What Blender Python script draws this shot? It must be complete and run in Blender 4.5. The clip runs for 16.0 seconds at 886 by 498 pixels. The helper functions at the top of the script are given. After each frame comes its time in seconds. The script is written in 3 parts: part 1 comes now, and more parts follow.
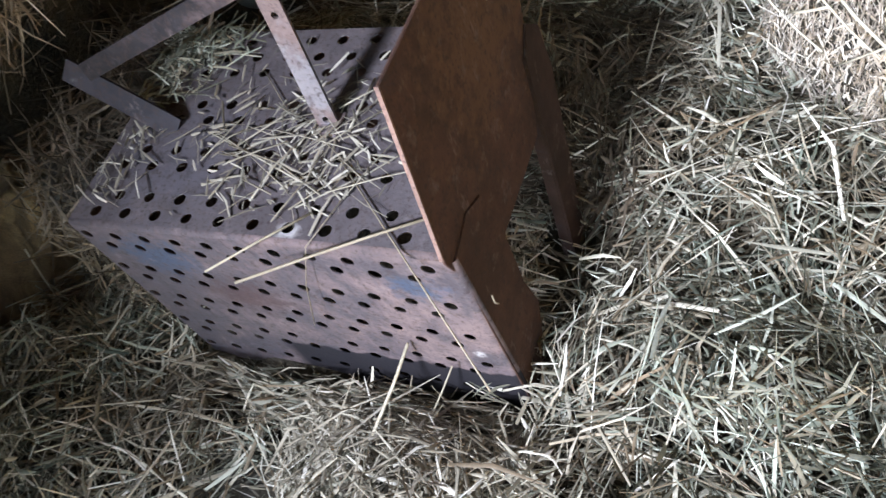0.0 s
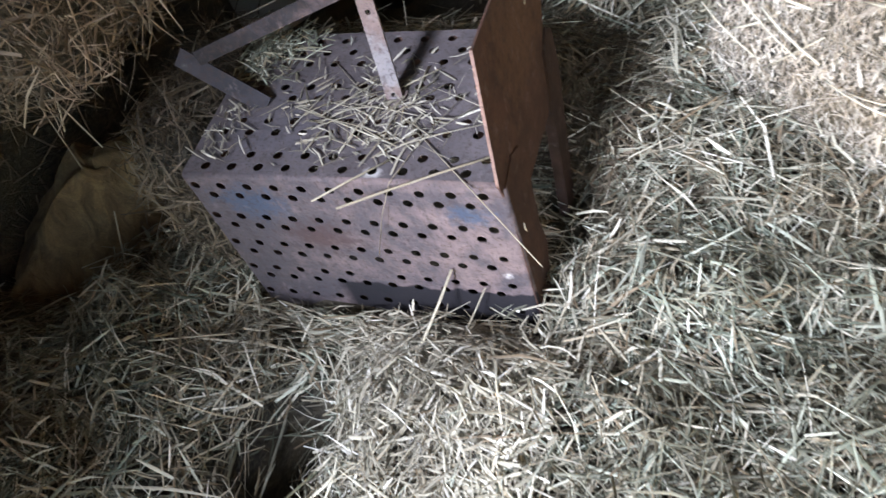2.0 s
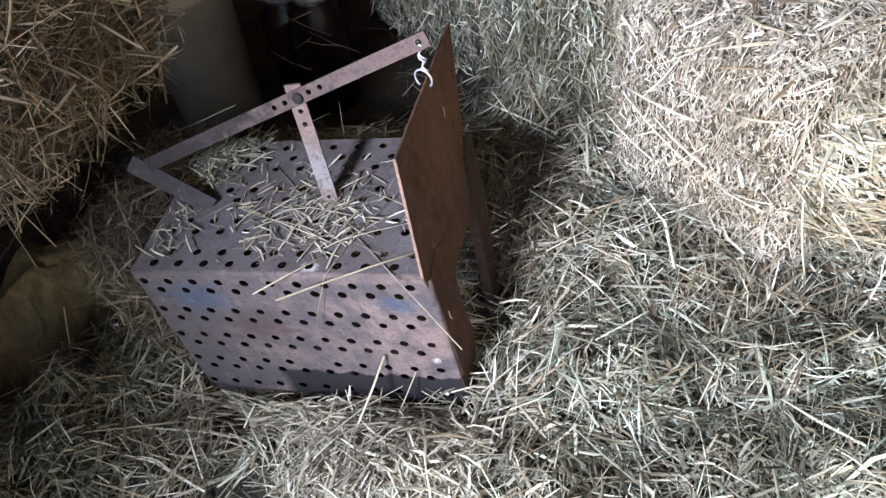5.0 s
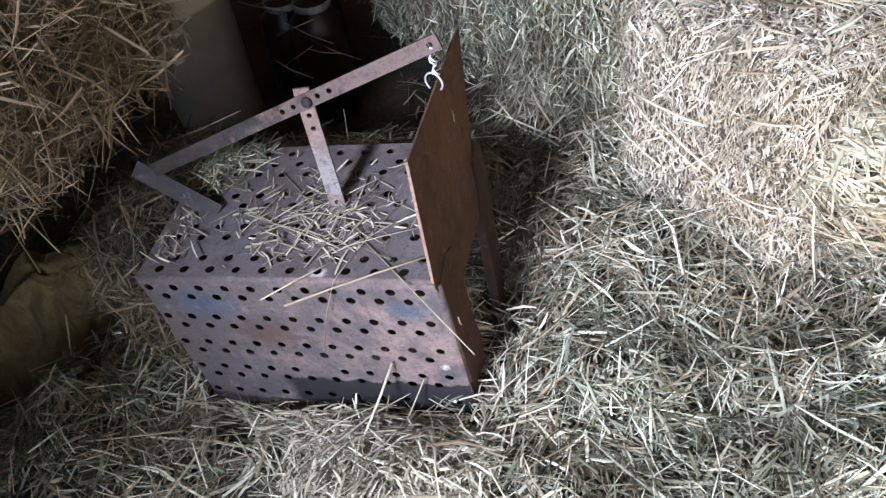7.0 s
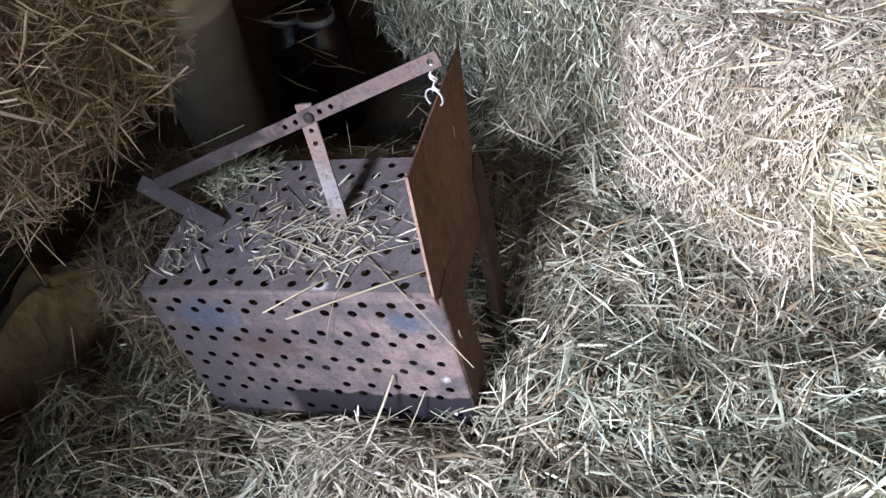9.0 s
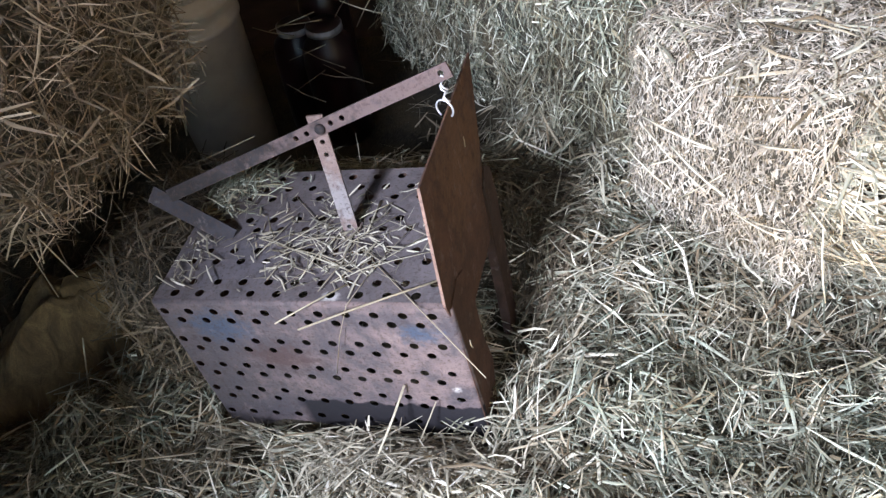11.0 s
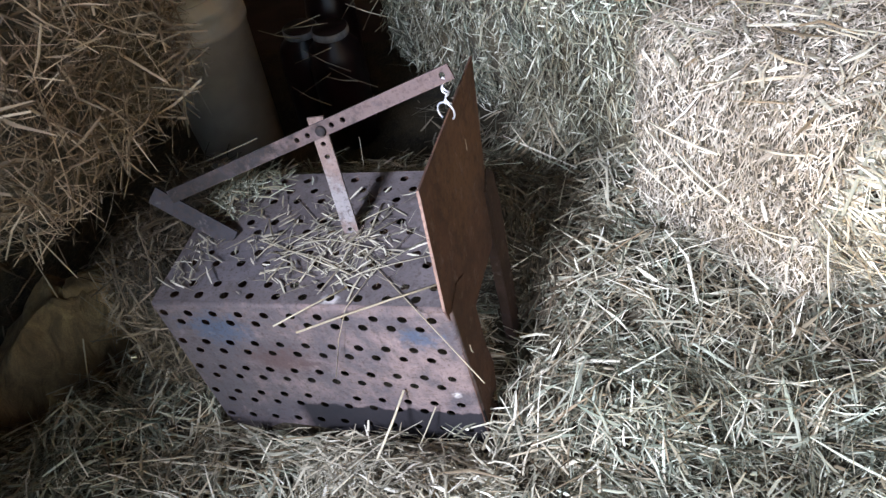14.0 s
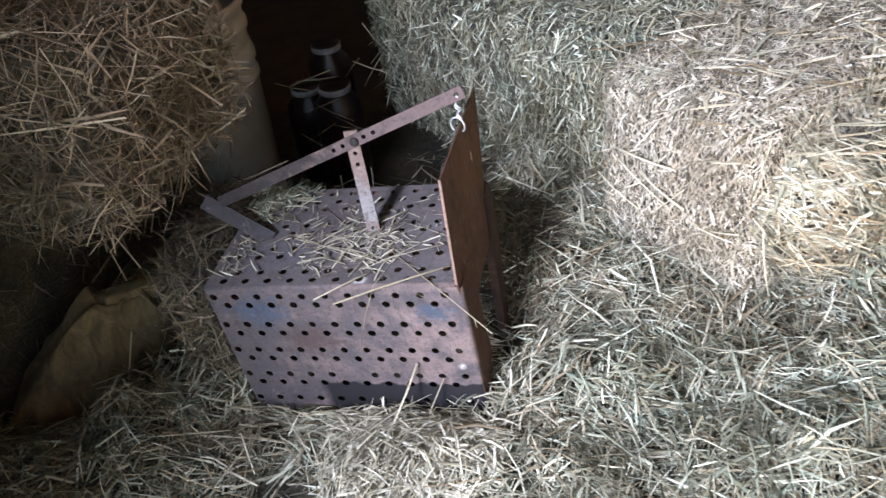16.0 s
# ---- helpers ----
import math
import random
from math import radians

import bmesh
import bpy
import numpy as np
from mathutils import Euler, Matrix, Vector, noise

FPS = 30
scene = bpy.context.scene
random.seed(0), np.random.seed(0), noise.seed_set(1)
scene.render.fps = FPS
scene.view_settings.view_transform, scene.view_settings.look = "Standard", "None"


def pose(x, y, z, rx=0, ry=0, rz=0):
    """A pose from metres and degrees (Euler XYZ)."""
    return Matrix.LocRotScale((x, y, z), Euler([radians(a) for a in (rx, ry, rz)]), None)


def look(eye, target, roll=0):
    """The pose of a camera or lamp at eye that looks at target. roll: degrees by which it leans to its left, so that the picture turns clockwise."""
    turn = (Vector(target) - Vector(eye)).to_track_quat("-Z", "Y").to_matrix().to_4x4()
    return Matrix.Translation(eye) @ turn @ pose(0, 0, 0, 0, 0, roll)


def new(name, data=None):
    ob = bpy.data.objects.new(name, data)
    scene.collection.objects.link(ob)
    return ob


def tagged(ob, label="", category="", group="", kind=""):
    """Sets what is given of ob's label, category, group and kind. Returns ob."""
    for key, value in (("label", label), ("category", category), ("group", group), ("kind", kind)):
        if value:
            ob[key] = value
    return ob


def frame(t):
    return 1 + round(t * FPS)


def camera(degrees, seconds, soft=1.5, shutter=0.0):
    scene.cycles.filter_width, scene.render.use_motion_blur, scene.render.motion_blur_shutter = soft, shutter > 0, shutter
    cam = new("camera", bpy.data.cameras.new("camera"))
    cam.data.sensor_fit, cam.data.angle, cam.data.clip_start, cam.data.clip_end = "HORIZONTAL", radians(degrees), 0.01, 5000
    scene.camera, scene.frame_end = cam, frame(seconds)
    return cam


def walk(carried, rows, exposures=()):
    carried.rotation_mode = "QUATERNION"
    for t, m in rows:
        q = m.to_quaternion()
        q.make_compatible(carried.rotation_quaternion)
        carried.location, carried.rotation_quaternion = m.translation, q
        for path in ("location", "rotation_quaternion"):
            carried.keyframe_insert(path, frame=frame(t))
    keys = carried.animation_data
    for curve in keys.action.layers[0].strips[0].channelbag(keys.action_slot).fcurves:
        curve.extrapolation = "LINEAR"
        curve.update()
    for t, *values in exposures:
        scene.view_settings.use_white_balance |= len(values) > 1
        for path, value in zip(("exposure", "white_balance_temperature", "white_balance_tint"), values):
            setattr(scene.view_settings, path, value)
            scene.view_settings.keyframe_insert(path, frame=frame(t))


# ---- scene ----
cam = camera(55.9, 16.0, soft=1.4, shutter=0.5)
PATH = [
    (0, (0.804, -0.351, 0.903), (-0.046, 0.58, -0.65), -30.0),
    (0.5, (0.811, -0.369, 0.964), (-0.073, 0.53, -0.588), -31.2),
    (1, (0.787, -0.456, 1.042), (-0.102, 0.441, -0.509), -31.3),
    (1.5, (0.791, -0.54, 1.085), (-0.101, 0.431, -0.419), -29.5),
    (2, (0.792, -0.656, 1.082), (0.088, 0.424, -0.447), -22.7),
    (2.5, (0.8, -0.723, 1.123), (0.146, 0.446, -0.363), -20.2),
    (3, (0.841, -0.731, 1.138), (0.218, 0.489, -0.319), -18.6),
    (3.5, (0.873, -0.741, 1.145), (0.294, 0.513, -0.302), -17.4),
    (4, (0.87, -0.728, 1.151), (0.293, 0.556, -0.27), -17.0),
    (4.5, (0.852, -0.729, 1.151), (0.275, 0.567, -0.258), -16.9),
    (4.7, (0.857, -0.72, 1.156), (0.261, 0.561, -0.259), -17.5),
    (7, (0.829, -0.727, 1.145), (0.25, 0.582, -0.252), -16.8),
    (7.5, (0.827, -0.725, 1.153), (0.248, 0.585, -0.243), -16.8),
    (8, (0.838, -0.73, 1.156), (0.254, 0.585, -0.233), -16.8),
    (8.5, (0.844, -0.728, 1.161), (0.26, 0.595, -0.22), -16.7),
    (9, (0.841, -0.729, 1.155), (0.247, 0.594, -0.222), -17.0),
    (11.5, (0.833, -0.731, 1.163), (0.228, 0.609, -0.193), -17.3),
    (12, (0.835, -0.736, 1.164), (0.229, 0.608, -0.188), -17.2),
    (12.5, (0.832, -0.74, 1.162), (0.221, 0.602, -0.189), -17.3),
    (13, (0.831, -0.734, 1.162), (0.207, 0.605, -0.185), -17.5),
    (13.5, (0.836, -0.73, 1.165), (0.211, 0.611, -0.181), -17.5),
    (14, (0.842, -0.723, 1.149), (0.216, 0.617, -0.198), -17.3),
    (14.5, (0.868, -0.696, 1.122), (0.163, 0.622, -0.207), -18.4),
    (15, (0.869, -0.763, 1.153), (0.104, 0.549, -0.148), -19.8),
    (15.5, (0.831, -0.968, 1.204), (0.191, 0.476, -0.022), -16.3),
    (16, (0.842, -1.04, 1.216), (0.305, 0.461, 0.008), -13.7),
]
walk(cam, [(t, look(eye, target, roll)) for t, eye, target, roll in PATH], [(0, 1.0), (16, 1.0)])

# ---- light ----
world = bpy.data.worlds.new("barn_world")
scene.world = world
world.use_nodes = True
wn = world.node_tree
sky = wn.nodes.new("ShaderNodeTexSky")
sky.sky_type, sky.sun_disc = "NISHITA", False
sky.sun_elevation, sky.sun_rotation = radians(12), radians(215)
wn.links.new(sky.outputs[0], wn.nodes["Background"].inputs[0])
wn.nodes["Background"].inputs[1].default_value = 0.54


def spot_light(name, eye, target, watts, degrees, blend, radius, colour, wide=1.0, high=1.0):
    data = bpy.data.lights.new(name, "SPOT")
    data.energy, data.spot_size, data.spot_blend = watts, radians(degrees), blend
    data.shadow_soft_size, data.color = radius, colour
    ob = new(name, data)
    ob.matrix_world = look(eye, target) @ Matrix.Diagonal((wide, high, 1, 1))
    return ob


# added spot lamp, its source unseen: the main light from high in front
spot_light("unseen_key_spot", (-0.02, -2.60, 2.26), (0.97, 0.50, 0.25), 1040, 52, 1.0, 0.30, (0.735, 0.802, 1.0), 0.84, 1.1)

# ---- materials ----


class Mat:
    """A node material with short helpers."""

    def __init__(self, name, rough=0.8, metal=0.0):
        self.m = bpy.data.materials.new(name)
        self.m.use_nodes = True
        self.t = self.m.node_tree
        self.b = self.t.nodes["Principled BSDF"]
        self.b.inputs["Roughness"].default_value = rough
        self.b.inputs["Metallic"].default_value = metal
        self.co = self.t.nodes.new("ShaderNodeTexCoord").outputs["Object"]

    def n(self, kind, **inputs):
        node = self.t.nodes.new(kind)
        for k, v in inputs.items():
            self.put(node.inputs[k.replace("_", " ")], v)
        return node

    def put(self, socket, v):
        if isinstance(v, bpy.types.NodeSocket):
            self.t.links.new(v, socket)
        else:
            socket.default_value = v

    def noise(self, scale, detail=4.0, rough=0.6, stretch=None, distort=0.0):
        co = self.co
        if stretch:
            mp = self.n("ShaderNodeMapping", Vector=co, Scale=stretch)
            co = mp.outputs[0]
        return self.n("ShaderNodeTexNoise", Vector=co, Scale=scale, Detail=detail, Roughness=rough, Distortion=distort).outputs[0]

    def ramp(self, fac, stops):
        r = self.t.nodes.new("ShaderNodeValToRGB")
        self.put(r.inputs[0], fac)
        while len(r.color_ramp.elements) < len(stops):
            r.color_ramp.elements.new(0.5)
        for e, (p, c) in zip(r.color_ramp.elements, stops):
            e.position, e.color = p, (*c, 1)
        return r.outputs[0]

    def step(self, fac, lo, hi):
        return self.n("ShaderNodeMapRange", Value=fac, From_Min=lo, From_Max=hi).outputs[0]

    def math(self, op, a, b):
        node = self.t.nodes.new("ShaderNodeMath")
        node.operation = op
        self.put(node.inputs[0], a)
        self.put(node.inputs[1], b)
        return node.outputs[0]

    def mix(self, fac, a, b, mode="MIX"):
        node = self.t.nodes.new("ShaderNodeMix")
        node.data_type, node.blend_type = "RGBA", mode
        self.put(node.inputs[0], fac)
        self.put(node.inputs[6], a if isinstance(a, bpy.types.NodeSocket) else (*a, 1))
        self.put(node.inputs[7], b if isinstance(b, bpy.types.NodeSocket) else (*b, 1))
        return node.outputs[2]

    def colour(self, c):
        self.put(self.b.inputs["Base Color"], c if isinstance(c, bpy.types.NodeSocket) else (*c, 1))
        return self

    def bump(self, height, strength=0.3, distance=0.002):
        bn = self.n("ShaderNodeBump", Height=height, Strength=strength, Distance=distance)
        self.t.links.new(bn.outputs[0], self.b.inputs["Normal"])
        return self

    def patch(self, x, y, z, rx, ry, rz, wobble=0.85):
        """1 inside a ragged blotch round a place of the thing, 0 outside."""
        off = self.n("ShaderNodeVectorMath", Vector=self.co)
        off.operation = "SUBTRACT"
        off.inputs[1].default_value = (x, y, z)
        sc = self.n("ShaderNodeVectorMath")
        sc.operation = "DIVIDE"
        self.t.links.new(off.outputs[0], sc.inputs[0])
        sc.inputs[1].default_value = (rx, ry, rz)
        ln = self.n("ShaderNodeVectorMath")
        ln.operation = "LENGTH"
        self.t.links.new(sc.outputs[0], ln.inputs[0])
        d = self.math("ADD", ln.outputs["Value"], self.math("MULTIPLY", self.math("SUBTRACT", self.noise(55, 5), 0.5), wobble * 4))
        return self.step(d, 1.3, 0.4)


def hay_material(name, stops, rough=0.7):
    """Dry stems: each stem its own tone, with fine streaks."""
    k = Mat(name, rough)
    rnd = k.n("ShaderNodeNewGeometry").outputs["Random Per Island"]
    base = k.ramp(rnd, stops)
    big = k.noise(6, 3)
    base = k.mix(k.step(big, 0.4, 0.65), base, k.mix(0.25, base, (0.34, 0.27, 0.19)))
    base = k.mix(k.step(k.noise(3.7, 4, 0.65), 0.50, 0.66), base, k.mix(0.5, base, (0.07, 0.055, 0.035)))
    k.colour(k.mix(k.step(k.noise(260, 2), 0.3, 0.75), k.mix(0.3, base, (0.16, 0.12, 0.06)), base))
    k.b.inputs["Specular IOR Level"].default_value = 0.35
    return k.m


HAY = hay_material("hay_stems", [(0.0, (0.05, 0.04, 0.026)), (0.12, (0.17, 0.12, 0.075)), (0.25, (0.14, 0.15, 0.115)), (0.45, (0.25, 0.25, 0.20)), (0.60, (0.37, 0.31, 0.22)), (0.76, (0.46, 0.45, 0.37)), (0.9, (0.62, 0.57, 0.44)), (1.0, (0.82, 0.79, 0.69))])
HAY_GREEN = hay_material("hay_green_stems", [(0.0, (0.025, 0.03, 0.022)), (0.3, (0.075, 0.10, 0.078)), (0.5, (0.17, 0.205, 0.165)), (0.65, (0.16, 0.12, 0.075)), (0.82, (0.30, 0.34, 0.27)), (1.0, (0.58, 0.60, 0.50))])
HAY_BROWN = hay_material("hay_brown_stems", [(0.0, (0.022, 0.015, 0.012)), (0.36, (0.078, 0.053, 0.039)), (0.66, (0.19, 0.136, 0.10)), (0.88, (0.33, 0.26, 0.195)), (1.0, (0.43, 0.36, 0.28))])

HAY_MIXED = hay_material("hay_mixed_stems", [(0.0, (0.03, 0.034, 0.027)), (0.28, (0.08, 0.10, 0.08)), (0.46, (0.20, 0.24, 0.195)), (0.58, (0.17, 0.15, 0.10)), (0.72, (0.30, 0.29, 0.215)), (0.86, (0.44, 0.47, 0.385)), (1.0, (0.74, 0.74, 0.64))])


# dark tones stand for the shade low between the stems
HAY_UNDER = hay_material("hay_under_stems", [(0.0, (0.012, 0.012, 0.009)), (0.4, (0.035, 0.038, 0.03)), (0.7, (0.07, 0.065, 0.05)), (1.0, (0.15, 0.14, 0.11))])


# near-black tones: the shade between stems is put into this colour
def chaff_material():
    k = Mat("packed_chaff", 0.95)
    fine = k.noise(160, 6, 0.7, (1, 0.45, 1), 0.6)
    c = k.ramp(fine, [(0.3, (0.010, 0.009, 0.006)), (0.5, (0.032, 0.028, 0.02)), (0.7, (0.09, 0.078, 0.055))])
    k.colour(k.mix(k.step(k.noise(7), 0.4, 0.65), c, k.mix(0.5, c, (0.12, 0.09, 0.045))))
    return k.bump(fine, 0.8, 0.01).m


HAY_PINK = hay_material("hay_pale_stems", [(0.0, (0.10, 0.083, 0.06)), (0.25, (0.26, 0.22, 0.185)), (0.55, (0.42, 0.372, 0.307)), (0.82, (0.57, 0.522, 0.44)), (1.0, (0.76, 0.72, 0.64))])
PALE_STRAW = hay_material("pale_straw", [(0.0, (0.20, 0.19, 0.14)), (0.3, (0.42, 0.40, 0.32)), (0.6, (0.60, 0.56, 0.44)), (0.85, (0.74, 0.70, 0.58)), (1.0, (0.88, 0.86, 0.78))])
# hay toned dark for the shaded spots round the trap and stack
HAY_SHADE = hay_material("hay_shade_stems", [(0.0, (0.010, 0.008, 0.006)), (0.4, (0.032, 0.024, 0.018)), (0.75, (0.066, 0.05, 0.038)), (1.0, (0.18, 0.14, 0.105))])
DULL_STRAW = hay_material("dull_straw", [(0.0, (0.08, 0.075, 0.062)), (0.4, (0.20, 0.185, 0.15)), (0.75, (0.34, 0.32, 0.26)), (1.0, (0.55, 0.52, 0.44))])
CHAFF = chaff_material()


def single_straw_material(name, stops):
    """One stem to an object: its tone by the object, with streaks and joints along it."""
    k = Mat(name, 0.6)
    base = k.ramp(k.n("ShaderNodeObjectInfo").outputs["Random"], stops)
    k.colour(k.mix(k.step(k.noise(140, 4, 0.7), 0.42, 0.66), k.mix(0.45, base, (0.17, 0.125, 0.07)), base))
    return k.bump(k.noise(600, 2), 0.3, 0.0005).m


STRAW = single_straw_material("single_straw", [(0.0, (0.24, 0.205, 0.145)), (0.5, (0.35, 0.31, 0.225)), (1.0, (0.50, 0.455, 0.345))])
STRAW_GREY = single_straw_material("single_grey_straw", [(0.0, (0.10, 0.088, 0.066)), (0.5, (0.24, 0.22, 0.17)), (1.0, (0.42, 0.39, 0.31))])


BLUE, OXIDE, BAND_TONE, PALE = (0.036, 0.056, 0.09), (0.06, 0.036, 0.034), (0.013, 0.012, 0.0145), (0.42, 0.40, 0.39)


def steel_material(name, tint_a, tint_b, marks=(), band=False, scuff=0.28):
    """Old rusty sheet: mottled oxide, dust and scuffs; marks are blotches (place, size, colour)."""
    k = Mat(name, 0.72, 0.12)
    coarse, fine = k.noise(14, 6, 0.65), k.noise(120, 5, 0.7)
    k.b.inputs["Metallic"].default_value = 0.0
    c = k.mix(k.step(coarse, 0.42, 0.6), tint_a, tint_b)
    for place, size, tone in marks:
        c = k.mix(k.math("MULTIPLY", k.patch(*place, *size), 0.75), c, tone)
    c = k.mix(k.step(fine, 0.5, 0.8), c, k.mix(0.55, c, (0.07, 0.038, 0.025)))
    c = k.mix(k.step(k.noise(60, 6, 0.75), 0.52, 0.62), c, k.mix(0.35, c, (0.03, 0.022, 0.02)))
    c = k.mix(k.step(k.noise(38, 6, 0.7), 0.58, 0.7), c, k.mix(scuff, c, (0.22, 0.19, 0.185)))
    c = k.mix(k.step(k.noise(21, 7, 0.8, None, 0.6), 0.56, 0.68), c, k.mix(0.5, c, (0.04, 0.036, 0.042)))
    c = k.mix(k.step(k.noise(240, 3, 0.6), 0.55, 0.70), c, k.mix(0.4, c, (0.025, 0.018, 0.018)))
    c = k.mix(k.step(k.noise(44, 6, 0.75, (1, 1, 0.35)), 0.60, 0.70), c, k.mix(0.3, c, (0.26, 0.20, 0.185)))
    if band:  # dark grey along the foot, with a ragged upper edge
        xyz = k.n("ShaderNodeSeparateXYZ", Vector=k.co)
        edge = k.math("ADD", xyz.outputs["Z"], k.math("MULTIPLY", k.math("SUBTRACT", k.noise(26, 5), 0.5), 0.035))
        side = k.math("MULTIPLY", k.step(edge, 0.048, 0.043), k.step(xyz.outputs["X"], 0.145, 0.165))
        c = k.mix(k.math("MULTIPLY", side, 0.97), c, BAND_TONE)
    k.colour(c)
    k.put(k.b.inputs["Roughness"], k.n("ShaderNodeMapRange", Value=coarse, To_Min=0.72, To_Max=0.95).outputs[0])
    k.b.inputs["Specular IOR Level"].default_value = 0.22
    return k.bump(fine, 0.4, 0.0014).m


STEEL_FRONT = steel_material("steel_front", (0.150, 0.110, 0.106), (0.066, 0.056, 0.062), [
    # first two grey blotches paint the dimmer light at the left end
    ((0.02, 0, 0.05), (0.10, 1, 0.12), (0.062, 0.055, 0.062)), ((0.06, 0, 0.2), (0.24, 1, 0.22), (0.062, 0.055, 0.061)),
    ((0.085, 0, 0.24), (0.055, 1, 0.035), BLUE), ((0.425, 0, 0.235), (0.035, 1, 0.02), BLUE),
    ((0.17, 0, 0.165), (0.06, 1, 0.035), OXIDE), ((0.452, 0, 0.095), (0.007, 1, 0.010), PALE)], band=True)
STEEL_TOP = steel_material("steel_top", (0.076, 0.065, 0.068), (0.102, 0.087, 0.090), [
    ((0.10, 0.10, 0.3), (0.10, 0.08, 1), (0.10, 0.092, 0.105)), ((0.298, 0.013, 0.3), (0.013, 0.011, 1), PALE)])
STEEL_DARK = steel_material("steel_dark_rust", (0.080, 0.041, 0.029), (0.058, 0.032, 0.023), [((0.49, 0.2, 0.4), (0.1, 0.12, 0.1), (0.12, 0.066, 0.038))])
# darker copy of the rust, for the shade in the trap mouth
STEEL_SHADE = steel_material("steel_shaded_rust", (0.046, 0.025, 0.019), (0.03, 0.018, 0.014))
STEEL_LIT_EDGE = steel_material("steel_lit_edge", (0.20, 0.125, 0.10), (0.14, 0.088, 0.07))
# dark base paints the shade on the lever; the rusty right end is lighter
STRAP = steel_material("strap_steel", (0.014, 0.012, 0.013), (0.024, 0.021, 0.022), [((0.45, 0.19, 0.54), (0.24, 1, 0.3), (0.105, 0.073, 0.07))], scuff=0.10)
STRAP_GREY = steel_material("strap_grey", (0.022, 0.0205, 0.025), (0.038, 0.035, 0.041))
STRAP_PALE = steel_material("strap_pale", (0.16, 0.115, 0.105), (0.10, 0.068, 0.06), [((0.29, 0.16, 0.36), (0.05, 1, 0.05), (0.19, 0.18, 0.19))])
WIRE = Mat("galvanised_wire", 0.5, 0.6).colour((0.50, 0.50, 0.53)).m


def plain_material(name, a, b, rough, scale, bump=0.1):
    k = Mat(name, rough)
    k.colour(k.mix(k.step(k.noise(scale, 5), 0.35, 0.7), a, b))
    return k.bump(k.noise(scale * 8, 4), bump, 0.001).m


PLASTIC = plain_material("dusty_pale_plastic", (0.40, 0.36, 0.32), (0.30, 0.27, 0.245), 0.6, 9)
JAR_GLASS = plain_material("dark_red_jar", (0.022, 0.006, 0.009), (0.012, 0.005, 0.006), 0.36, 6, 0.02)
LID = plain_material("dusty_lid", (0.36, 0.36, 0.40), (0.15, 0.148, 0.16), 0.6, 30)


def sacking_material():
    k = Mat("tan_sacking", 0.95)
    fold, weave = k.noise(9, 5, 0.7, (3.0, 3.0, 0.7), 0.8), k.noise(420, 2)
    # dark and light streaks paint the shading of the folds
    c = k.ramp(fold, [(0.3, (0.065, 0.040, 0.019)), (0.5, (0.155, 0.10, 0.047)), (0.72, (0.26, 0.178, 0.083))])
    k.colour(k.mix(k.step(weave, 0.4, 0.7), c, k.mix(0.4, c, (0.03, 0.02, 0.012))))
    return k.bump(fold, 0.6, 0.012).m


SACKING = sacking_material()
BOARD = plain_material("barn_boards", (0.05, 0.033, 0.032), (0.03, 0.02, 0.02), 0.9, 5, 0.4)
# pale so that the unseen walls and ceiling bounce fill light
FILL_BOARD = plain_material("fill_boards", (0.56, 0.52, 0.47), (0.38, 0.35, 0.31), 0.9, 4, 0.4)
EARTH = plain_material("barn_floor", (0.075, 0.054, 0.048), (0.045, 0.033, 0.03), 0.95, 8, 0.5)

# ---- building helpers ----


def raw(name, verts, faces, material, parent=None, smooth=False, label=""):
    me = bpy.data.meshes.new(name)
    me.from_pydata([tuple(v) for v in verts], [], faces)
    me.materials.append(material)
    if smooth:
        me.polygons.foreach_set("use_smooth", [True] * len(me.polygons))
    ob = new(name, me)
    if parent:
        ob.parent = parent
    return tagged(ob, label)


def part(name, bm, material, parent=None, label="", smooth=False):
    me = bpy.data.meshes.new(name)
    bmesh.ops.recalc_face_normals(bm, faces=bm.faces)
    bm.to_mesh(me)
    bm.free()
    me.materials.append(material)
    if smooth:
        me.polygons.foreach_set("use_smooth", [True] * len(me.polygons))
    ob = new(name, me)
    if parent:
        ob.parent = parent
    return tagged(ob, label)


def empty(name, x, y, z, label, category, group="", kind=""):
    ob = new(name)
    ob.location = (x, y, z)
    ob.empty_display_size = 0.05
    return tagged(ob, label, category, group, kind)


